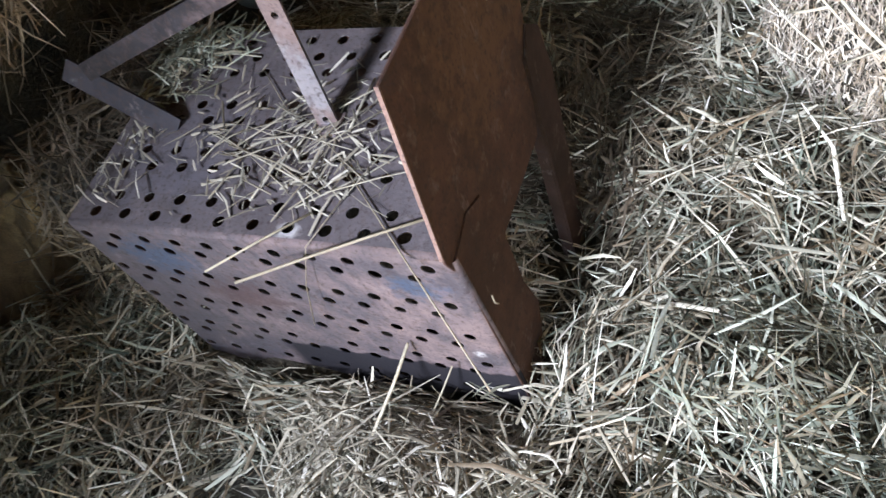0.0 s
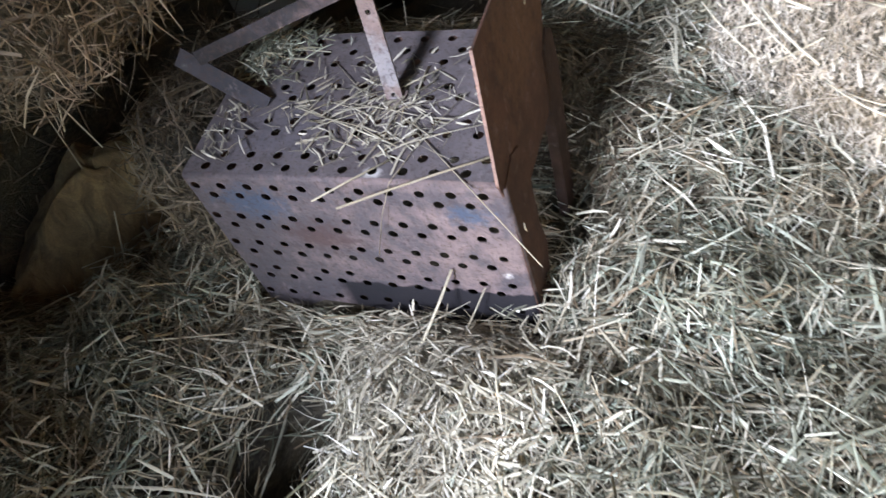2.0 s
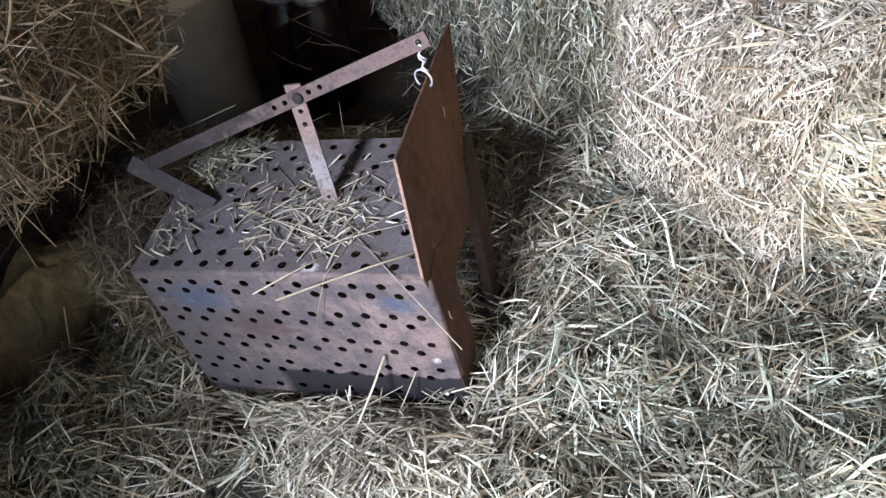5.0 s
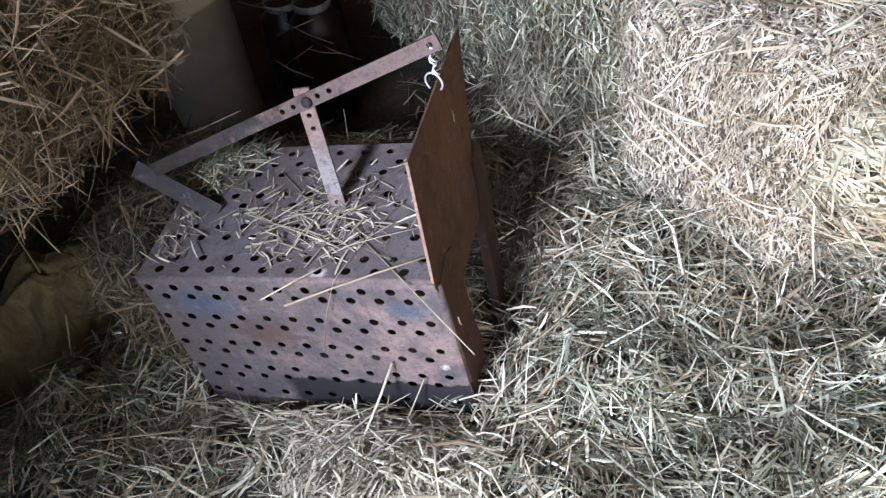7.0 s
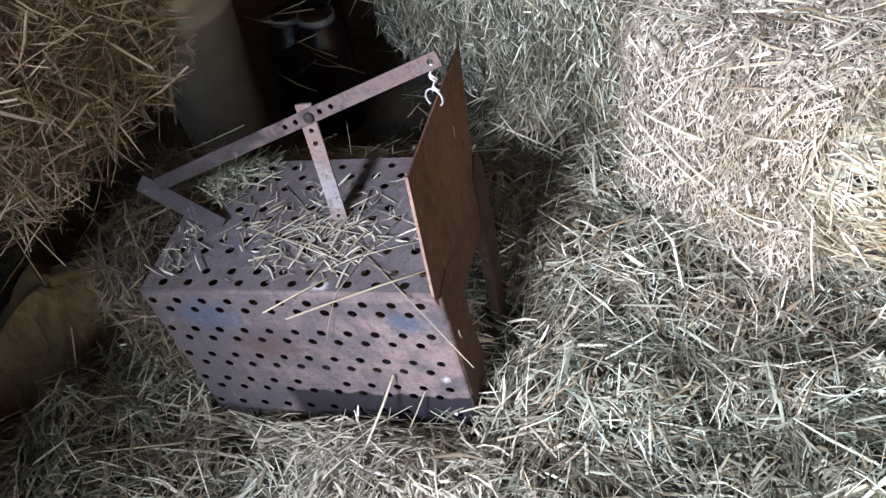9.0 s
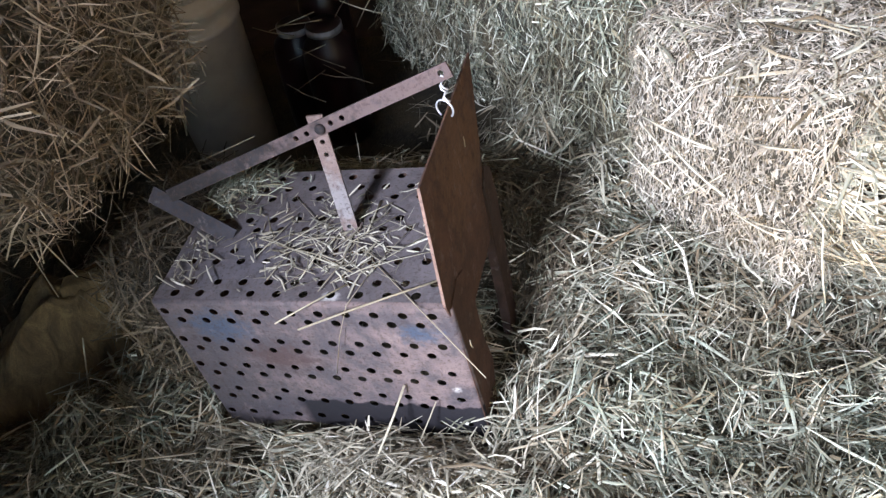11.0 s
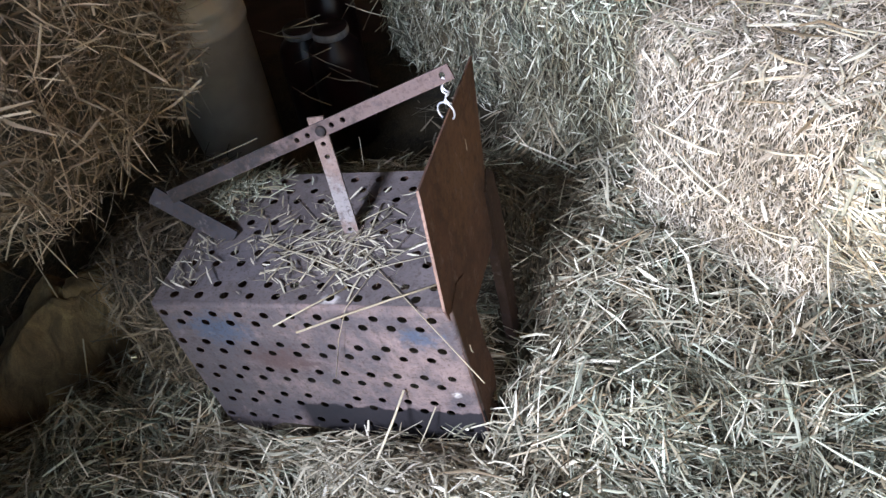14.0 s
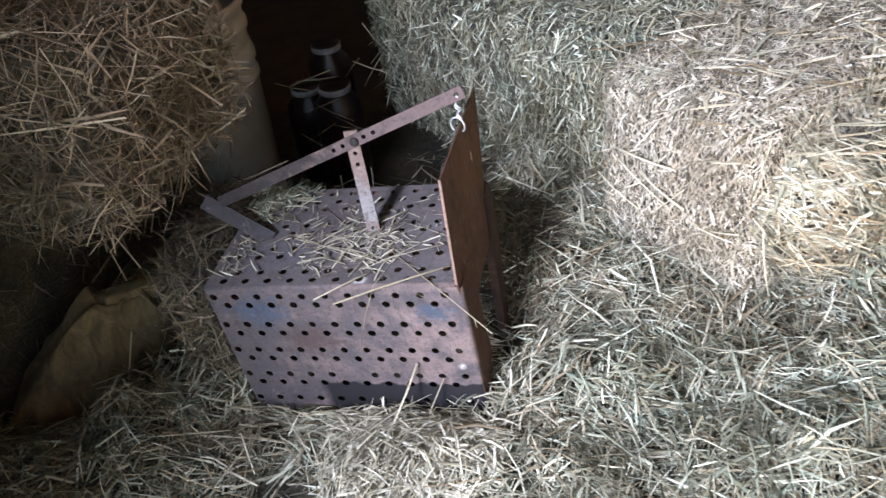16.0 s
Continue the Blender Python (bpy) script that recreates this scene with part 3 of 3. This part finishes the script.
def bale_face_straws():
    """Long stems hanging down and across the cut end of the pale bale."""
    r = random.Random(31)
    for _ in range(11):
        u, z, a, h = r.uniform(-0.12, 0.26), r.uniform(0.12, 0.36), r.uniform(-1.5, 1.3), r.uniform(0.03, 0.08)
        pts = []
        for f in (-1.0, -0.3, 0.4, 1.0):
            v, q = u + f * h * math.cos(a), 0.024 + 0.005 * (1 - f * f) + 0.02 * smooth01((z + f * h * math.sin(a) - 0.36) / 0.1)
            pts.append((0.827 + 0.743 * v - 0.669 * q, 0.417 - 0.669 * v - 0.743 * q, max(z + f * h * math.sin(a), 0.03)))
        ob = tube("straw", pts, r.uniform(0.0011, 0.0022), PALE_STRAW, None, 6)
        tagged(ob, "long pale stem hanging across the cut end of the bale", "straw", "stems on the pale bale")


bale_face_straws()


def loose_clump():
    """Coarse stems slipped down beside the cut end of the pale bale."""
    n = 2000
    a = RNG.normal(0, 1, (n, 3))
    a /= np.linalg.norm(a, axis=1, keepdims=True)
    base = np.array([1.10, 0.36, 0.17]) + a * np.array([0.13, 0.10, 0.15]) * RNG.uniform(0.86, 1.04, (n, 1))
    length, width = stem_sizes(n, 0.062, 0.0032)
    return tagged(strands("slipped_hay", base, lie(n, a, 0.25, (0.8, -0.3, -0.45), 1.6), a, length, width, HAY), "coarse pale hay slipped down beside the bale", "hay", kind="stuff")


loose_clump()
# bale hanging over the pit
hay_bale((0.95, 0.44, 0.365), pose(-0.55, 0.265, 0.475, 0, 6, -9), 22000, 0.052, 0.0020, HAY_BROWN, "brown loose-stemmed hay bale lying across two others", 11.0, 0.6, upright=0.5, stray=900, loft=0.045)
# the next two use hay toned dark for the shade there
hay_bale((0.55, 0.95, 0.78), pose(-1.06, 0.36, -0.26, 0, 0, 2), 5000, 0.05, 0.0024, HAY_SHADE, "brown hay bale at the foot of the stack", 17.0, 0.3)
hay_bale((0.11, 0.33, 0.37), pose(-0.086, 0.22, -0.10, 0, -4, 4), 7000, 0.045, 0.0020, HAY_SHADE, "upright wedge of brown hay beside the trap", 23.0, 0.45, "hay_flake", stray=260, loft=0.035)
# unseen bale, added left of the hay to keep that side dark
hay_bale((0.95, 0.50, 0.40), pose(-0.95, -0.62, -0.02, 0, 0, 80), 4000, 0.05, 0.0024, HAY_BROWN, "unseen brown hay bale, added at the edge of the hay bed to block light", 29.0, 0.3)

# ---- the trap ----
P = 0.0453


def row(phase, count, start=0):
    return [P * (k + phase) for k in range(start, start + count)]


def strap(name, a, b, wide, thick, facing, holes, material, parent, label=""):
    """A flat bar from a to b with round holes at distances along it; facing: about which way its broad side looks."""
    a, b = Vector(a), Vector(b)
    d = (b - a).normalized()
    nrm = (Vector(facing) - d * d.dot(Vector(facing))).normalized()
    s = d.cross(nrm)

    def place(u, v, depth):
        return a + d * u + s * v - nrm * depth

    verts, faces = perforated(0, (b - a).length, [(0, holes)] if holes else [(0, [])], [-wide / 2, wide / 2], thick, place, 0.0042)
    return raw(name, verts, faces, material, parent, label=label)


def build_trap():
    trap = empty("animal_trap", 0, 0, 0, "rusty perforated sheet-steel box trap with raised drop door on hay", "trap")
    fr = [0.276, 0.255, 0.205, 0.182, 0.137, 0.113, 0.068, 0.044, -0.003]
    rows = [(0.3 - z, row(0.5 if i % 2 else 0.0, 10 if i % 2 else 11)) for i, z in enumerate(fr)]
    rows[6][1].pop(5)
    b = limits([v for v, _ in rows], 0.006, 0.345)
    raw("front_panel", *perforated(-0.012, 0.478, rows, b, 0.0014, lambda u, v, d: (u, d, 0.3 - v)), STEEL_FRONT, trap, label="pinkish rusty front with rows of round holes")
    tr = [0.019, 0.043, 0.088, 0.112, 0.160, 0.184, 0.236, 0.262, 0.289]
    rows = [(y, row(0.5 if i % 2 == 0 else 0.0, 10, 0 if i % 2 == 0 else 1)) for i, y in enumerate(tr)]
    b = limits(tr, 0.006, 0.308)
    raw("top_panel", *perforated(-0.012, 0.470, rows, b, 0.0014, lambda u, v, d: (u, v, 0.3 - d)), STEEL_TOP, trap, label="dusty grey-brown top with rows of round holes")
    # rounded fold between top and front
    verts, faces = [], []
    for i in range(7):
        a = math.pi / 2 * i / 6
        for r in (0.006, 0.003):
            for x in (-0.012, 0.474):
                verts.append((x, 0.006 - r * math.cos(a), 0.294 + r * math.sin(a)))
    for i in range(6):
        k = i * 4
        faces += [(k, k + 1, k + 5, k + 4), (k + 2, k + 6, k + 7, k + 3), (k, k + 4, k + 6, k + 2), (k + 1, k + 3, k + 7, k + 5)]
    raw("fold", verts, faces, STEEL_FRONT, trap, True)
    rows = [(0.3 - z, row(0.5 if i % 2 else 0.0, 10, 0 if i % 2 else 1)) for i, z in enumerate(fr)]
    rows = [(v, [u for u in holes if u < 0.385]) for v, holes in rows]
    raw("back_panel", *perforated(-0.012, 0.40, rows, limits([v for v, _ in rows], 0.006, 0.345), 0.0014, lambda u, v, d: (u, 0.306 - d, 0.3 - v)), STEEL_DARK, trap, label="dark back with rows of round holes")
    part("end_panel", slab([(0.004, -0.05), (0.304, -0.05), (0.304, 0.296), (0.004, 0.296)], "x", -0.0115, 0.003), STEEL_DARK, trap)
    # right end: two folded flanges with the sliding door between them
    part("front_flange", bevelled(slab([(0.0, -0.05), (0.052, -0.05), (0.078, 0.0), (0.102, 0.05), (0.090, 0.11), (0.094, 0.19), (0.108, 0.25), (0.085, 0.285), (0.051, 0.301), (0.045, 0.296), (0.004, 0.288)], "x", 0.4825, 0.002), 0.0006), STEEL_DARK, trap, "dark brown folded flange")
    verts, faces = [], []
    for i in range(7):
        a = math.pi / 2 * i / 6
        for z in (-0.05, 0.29):
            verts.append((0.477 + 0.009 * math.sin(a), 0.009 - 0.009 * math.cos(a), z))
    for i in range(6):
        faces.append((i * 2, i * 2 + 2, i * 2 + 3, i * 2 + 1))
    raw("flange_fold", verts, faces, STEEL_FRONT, trap, True)
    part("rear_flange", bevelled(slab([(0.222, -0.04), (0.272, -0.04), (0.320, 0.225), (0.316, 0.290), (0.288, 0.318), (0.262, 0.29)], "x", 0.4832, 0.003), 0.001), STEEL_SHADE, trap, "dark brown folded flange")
    # dark strip turned back from the rear flange, added as shade in the gap
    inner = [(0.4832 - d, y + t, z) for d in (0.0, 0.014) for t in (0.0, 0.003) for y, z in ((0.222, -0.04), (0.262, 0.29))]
    raw("mouth_gap_strip", inner, [(0, 1, 5, 4), (2, 6, 7, 3), (0, 2, 3, 1), (4, 5, 7, 6), (0, 4, 6, 2), (1, 3, 7, 5)], STEEL_SHADE, trap)
    door = part("drop_door", bevelled(slab([(-0.006, 0.300), (0.03, 0.497), (0.355, 0.487), (0.288, 0.309), (0.240, 0.192), (0.09, 0.195), (0.02, 0.21)], "x", 0.479, 0.0032), 0.0008), STEEL_DARK, trap, "dark brown rusty steel door plate")
    # pale strip that paints the lit thickness of the door
    part("lit_edge", slab([(-0.0072, 0.306), (-0.0055, 0.306), (0.0305, 0.495), (0.0285, 0.497)], "x", 0.4785, 0.0042), STEEL_LIT_EDGE, door, "pale strip in the colour of a lit steel edge")
    # lever, post and trigger
    la, lb = Vector((-0.010, 0.152, 0.387)), Vector((0.503, 0.192, 0.565))
    full = (lb - la).length
    lev = strap("lever", la, lb, 0.0225, 0.004, (0.0, -1, 0.25), [full * f for f in (0.503, 0.541, 0.624, 0.662, 0.974)], STRAP, trap, "flat rusty steel lever bar with bolt holes")
    strap("post", (0.2875, 0.153, 0.296), (0.285, 0.183, 0.508), 0.025, 0.004, (0.1, -1, 0.25), [0.014, 0.148, 0.170], STRAP_PALE, trap, "pale scuffed flat steel upright")
    part("post_foot", bevelled(slab([(0.275, 0.138), (0.303, 0.138), (0.303, 0.173), (0.275, 0.173)], "z", 0.3, 0.004), 0.001), STRAP_PALE, trap)
    strap("trigger_bar", (0.076, 0.142, 0.3005), (-0.050, 0.160, 0.386), 0.030, 0.004, (0.25, -0.95, 0.45), [], STRAP_GREY, trap, "bent grey steel trigger bar")
    bolt = part("pivot_bolt", bolt_mesh(0.0085, 0.006), STRAP, trap, "rusty bolt head", True)
    bolt.matrix_local = Matrix.Translation((0.292, 0.1725, 0.491)) @ Vector((0.0, -1, 0.25)).to_track_quat("Z", "Y").to_matrix().to_4x4()
    # twisted wire between lever and door
    tube("wire_link", [(0.4895 + 0.004 * math.sin(t * 2.1), 0.193 - 0.004 * math.cos(t * 2.1), 0.558 - 0.0068 * t) for t in [k * 0.5 for k in range(14)]], 0.0014, WIRE, trap, label="bright twisted wire")
    tube("wire_link", [(0.487 + 0.004 * math.cos(t * 2.1), 0.194 + 0.004 * math.sin(t * 2.1), 0.548 - 0.0068 * t) for t in [k * 0.5 for k in range(11)]], 0.0014, WIRE, trap, label="bright twisted wire")
    tube("wire_hook", [(0.481 + 0.013 * math.cos(t), 0.195 - 0.004 * math.cos(t), 0.499 + 0.015 * math.sin(t)) for t in [-0.9 + k * 0.33 for k in range(16)]], 0.0015, WIRE, trap, label="bright wire hook")
    return trap


def bolt_mesh(r, h):
    bm = bmesh.new()
    bmesh.ops.create_uvsphere(bm, u_segments=14, v_segments=8, radius=r)
    for v in bm.verts:
        v.co.z *= h / r
    return bm


build_trap()

# straw lying on the trap


def straw(points, width, material=STRAW):
    ob = tube("straw", points, width * 0.4, material, None, 5)
    return tagged(ob, "long pale dry straw stem lying on the rusty trap", "straw", "straws on the trap")


straw([(0.2695, -0.055, 0.307), (0.333, -0.022, 0.3085), (0.396, 0.011, 0.308), (0.460, 0.044, 0.306)], 0.0043)
straw([(0.316, 0.113, 0.304), (0.438, -0.004, 0.3035), (0.560, -0.120, 0.301)], 0.0024)
straw([(0.2325, -0.050, 0.313), (0.275, -0.008, 0.3105), (0.318, 0.034, 0.306)], 0.0034)
straw([(0.355, 0.082, 0.305), (0.328, -0.004, 0.303), (0.30, -0.014, 0.24), (0.269, -0.020, 0.154)], 0.0016)
straw([(0.368, -0.006, 0.110), (0.352, -0.045, 0.080), (0.327, -0.108, 0.042)], 0.0056)
straw([(0.415, -0.012, 0.077), (0.398, -0.03, 0.045), (0.380, -0.055, 0.015)], 0.0030)
straw([(0.127, 0.139, 0.303), (0.22, 0.102, 0.305), (0.316, 0.062, 0.306)], 0.0036, STRAW_GREY)
straw([(0.170, 0.118, 0.306), (0.25, 0.094, 0.309), (0.322, 0.056, 0.309)], 0.0027, STRAW_GREY)
straw([(0.235, 0.045, 0.304), (0.25, 0.09, 0.310), (0.268, 0.142, 0.304)], 0.0029, STRAW_GREY)
straw([(0.211, 0.080, 0.303), (0.185, 0.073, 0.304), (0.159, 0.062, 0.303)], 0.0034, STRAW_GREY)
straw([(0.080, 0.267, 0.303), (0.11, 0.264, 0.304), (0.144, 0.260, 0.303)], 0.0027, STRAW_GREY)
straw([(0.162, 0.235, 0.303), (0.197, 0.20, 0.304), (0.231, 0.167, 0.303)], 0.0019, STRAW_GREY)
straw([(0.317, 0.146, 0.303), (0.319, 0.185, 0.304), (0.321, 0.222, 0.304)], 0.0039, STRAW_GREY)
straw([(0.295, 0.042, 0.303), (0.36, 0.085, 0.305), (0.420, 0.141, 0.304)], 0.0026, DULL_STRAW)


def top_straws():
    r = random.Random(12)
    for _ in range(34):
        x, y, a, h = r.gauss(0.27, 0.07), r.gauss(0.12, 0.045), r.choice((-0.45, 0.6, 0.9, 1.3)) + r.uniform(-0.3, 0.3), r.uniform(0.02, 0.06)
        dx, dy, z = h * math.cos(a), h * math.sin(a), 0.3035 + r.uniform(0, 0.006)
        if 0.03 < x - abs(dx) and x + abs(dx) < 0.46 and 0.02 < y - abs(dy) and y + abs(dy) < 0.29:
            straw([(x - dx, y - dy, z), (x + r.uniform(-0.002, 0.002), y, z + 0.0015), (x + dx, y + dy, z)], r.uniform(0.0014, 0.0028), STRAW_GREY)


top_straws()
straw([(0.4845, 0.231, 0.421), (0.4848, 0.229, 0.412), (0.4845, 0.227, 0.404)], 0.0022)
straw([(0.4885, 0.024, 0.194), (0.4890, 0.022, 0.183), (0.4885, 0.027, 0.172)], 0.0026)


def bed_straw(a, b, width, raise_by=0.034):
    """A stout stem lying on the hay bed between two places of the plan."""
    pts = []
    for k in range(5):
        x, y = a[0] + (b[0] - a[0]) * k / 4, a[1] + (b[1] - a[1]) * k / 4
        z0, z1 = float(ground_height(*a)), float(ground_height(*b))
        pts.append((x, y, z0 + (z1 - z0) * k / 4 + raise_by))
    ob = tube("straw", pts, width * 0.42, STRAW, None, 6)
    return tagged(ob, "stout pale straw stem lying on the loose hay", "straw", "straws on the hay bed")


bed_straw((0.556, 0.145), (0.707, 0.111), 0.0062)
bed_straw((0.889, 0.087), (0.938, 0.103), 0.0080)
bed_straw((0.825, -0.083), (1.016, -0.089), 0.0058)
bed_straw((0.60, 0.33), (0.70, 0.345), 0.0048)
bed_straw((0.66, -0.02), (0.74, 0.05), 0.0050)
bed_straw((0.58, -0.20), (0.66, -0.08), 0.0052)
bed_straw((0.93, 0.21), (1.05, 0.235), 0.0042)
bed_straw((0.02, -0.17), (0.10, -0.12), 0.0048)
bed_straw((-0.16, -0.16), (-0.02, -0.10), 0.0040)
bed_straw((-0.12, -0.05), (-0.24, -0.02), 0.0036)
straw([(-0.128, 0.33, 0.298), (-0.04, 0.348, 0.317), (0.046, 0.36, 0.344)], 0.0026, STRAW_GREY)
straw([(-0.252, 0.030, 0.157), (-0.297, 0.028, 0.07), (-0.342, 0.030, -0.015)], 0.0036)


def gap_stems():
    """Stems fallen among the jars or sticking out of the end of the grey-green bale."""
    r = random.Random(23)
    for _ in range(13):
        x, y, z = r.uniform(-0.20, 0.04), r.uniform(0.93, 1.12), r.uniform(0.02, 0.30)
        a, h = r.uniform(-1.3, 0.9), r.uniform(0.03, 0.075)
        ob = tube("straw", [(x - h * math.cos(a), y, z - h * math.sin(a)), (x, y - 0.006, z + 0.004), (x + h * math.cos(a), y + 0.01, z + h * math.sin(a))], r.uniform(0.0009, 0.0017), STRAW_GREY, None, 5)
        tagged(ob, "dull hay stem sticking out among the jars", "straw", "stems among the jars")


gap_stems()


def hanging_stems():
    r = random.Random(5)
    for _ in range(10):
        x, y = r.uniform(-0.36, -0.11), r.uniform(0.0, 0.12)
        dx, dy, dz = r.uniform(-0.05, 0.07), r.uniform(-0.06, 0.0), r.uniform(0.08, 0.17)
        z = r.uniform(0.48, 0.52)
        ob = tube("straw", [(x, y + 0.03, z + 0.02), (x + 0.4 * dx, y + 0.3 * dy, z - 0.45 * dz), (x + dx, y + dy, z - dz)], r.uniform(0.0009, 0.0016), STRAW_GREY, None, 5)
        tagged(ob, "brown hay stem hanging from the underside of the bale", "straw", "stems hanging from the bale")


hanging_stems()


def trap_litter():
    n = 470
    x, y = RNG.normal(0.25, 0.10, n), RNG.normal(0.13, 0.065, n)
    x[:150], y[:150] = RNG.normal(0.29, 0.06, 150), RNG.normal(0.12, 0.05, 150)
    x[330:400], y[330:400] = RNG.normal(0.02, 0.02, 70), RNG.uniform(0.03, 0.14, 70)
    keep = (x > 0.0) & (x < 0.45) & (y > 0.02) & (y < 0.295)
    x, y = x[keep], y[keep]
    n = len(x)
    nor = np.tile([0.0, 0.0, 1.0], (n, 1))
    length, width = stem_sizes(n, 0.020, 0.0022)
    length, width = np.minimum(length, 0.06), np.minimum(width, 0.0032)
    base = np.stack([x, y, 0.3025 + RNG.uniform(0.0, 0.008, n)], 1)
    return tagged(strands("straw_litter", base, lie(n, nor, 0.05), nor, length, width, DULL_STRAW), "scattered bits of straw lying on the trap", "straw", kind="stuff")


trap_litter()


def corner_litter():
    """Leafy hay heaped on the back corner of the trap, round the trigger."""
    n = 520
    x, y = np.abs(RNG.normal(0.0, 0.055, n)), 0.30 - np.abs(RNG.normal(0, 0.055, n))
    keep = (x > 0.0) & (y > 0.16)
    x, y = x[keep], y[keep]
    n = len(x)
    nor = np.tile([0.0, 0.0, 1.0], (n, 1))
    length, width = stem_sizes(n, 0.026, 0.0022)
    base = np.stack([x, y, 0.303 + RNG.uniform(0.0, 0.018, n)], 1)
    # greener, darker stems put the shade of the lever into the colour
    return tagged(strands("corner_hay", base, lie(n, nor, 0.15), nor, np.minimum(length, 0.06), width, HAY_GREEN), "leafy hay heaped on the back corner of the trap, dark for the shade of the lever", "hay", kind="stuff")


corner_litter()


def mouth_hay():
    n = 160
    x, y = RNG.uniform(0.39, 0.455, n), RNG.uniform(0.11, 0.28, n)
    nor = np.tile([0.0, 0.0, 1.0], (n, 1))
    length, width = stem_sizes(n, 0.036, 0.0026)
    base = np.stack([x, y, RNG.uniform(-0.03, 0.03, n)], 1)
    return tagged(strands("mouth_hay", base, lie(n, nor, 0.25, (0, 1, 0), 1.5), nor, np.minimum(length, 0.06), width, HAY), "loose hay heaped inside the mouth of the trap", "hay", kind="stuff")


mouth_hay()

# ---- things in the dark behind and beside ----


def bucket():
    b = empty("bucket", -0.565, 1.12, -0.258, "stack of dusty pale plastic buckets standing in the dark", "bucket")
    b.rotation_euler = (radians(1), radians(4), 0)
    prof = [(0.0, 0.004), (0.118, 0.0), (0.124, 0.006), (0.140, 0.44), (0.147, 0.444), (0.147, 0.458), (0.141, 0.462), (0.142, 0.50), (0.150, 0.505), (0.150, 0.525), (0.143, 0.53), (0.144, 0.555), (0.138, 0.556), (0.118, 0.012), (0.0, 0.012)]
    turned("body", prof, PLASTIC, b, 48)
    inner = turned("inner_bucket", [(0.136, 0.50), (0.143, 0.60), (0.151, 0.604), (0.151, 0.622), (0.144, 0.626), (0.146, 0.67), (0.155, 0.675), (0.156, 0.70), (0.147, 0.702), (0.130, 0.40), (0.0, 0.39)], PLASTIC, b, 48)
    return b


bucket()


def jar(x, y, z, h):
    j = empty("jar", x, y, z, "dark red jar with a pale-rimmed lid on the floor", "jar", "jars on the floor")
    turned("body", [(0.0, 0.0), (0.070, 0.0), (0.077, 0.008), (0.078, h * 0.72), (0.070, h * 0.86), (0.046, h * 0.94), (0.046, h)], JAR_GLASS, j, 32)
    lid = turned("lid", [(0.0475, h - 0.004), (0.0475, h + 0.009), (0.0, h + 0.009)], JAR_GLASS, j, 32, "dark screw lid")
    turned("rim", [(0.048, h - 0.012), (0.0515, h - 0.012), (0.0515, h + 0.006), (0.048, h + 0.007)], LID, lid, 32, "pale worn rim")
    j.rotation_euler = (0, radians(6), 0)
    return j


for jx, jy, jz, jh in ((-0.205, 1.16, -0.258, 0.365), (-0.33, 1.46, -0.258, 0.37), (-0.335, 1.24, -0.258, 0.33)):
    jar(jx, jy, jz, jh)


def sack():
    bm = lumpy(0.22, 0.16, 0.20, 0.03, 41.0, 16)
    for v in bm.verts:
        f = v.co.z / 0.40
        v.co.x = (v.co.x - 0.13) * (1.08 - 0.80 * f) + 0.13
        v.co.y *= 1.05 - 0.78 * f
        v.co.x += 0.016 * math.sin(v.co.y * 60 + v.co.z * 9) * f
        v.co.y += 0.014 * math.sin(v.co.x * 55 + 1) * f
    ob = empty("feed_sack", 0, 0, 0, "", "")
    part("body", bm, SACKING, ob, smooth=True)
    top = lumpy(0.035, 0.02, 0.04, 0.010, 47.0, 8)
    for v in top.verts:
        v.co += Vector((0.12 + 0.02 * math.sin(v.co.x * 30), 0.012 * math.sin(v.co.x * 45), 0.335))
    part("folded_mouth", top, SACKING, ob, smooth=True)
    ob.matrix_world = pose(-0.575, 0.175, -0.25, 0, 8, 20) @ Matrix.Diagonal((1.15, 1.05, 0.90, 1))
    return tagged(ob, "slumped tan feed sack standing in the dark gap between bales", "sack")


sack()
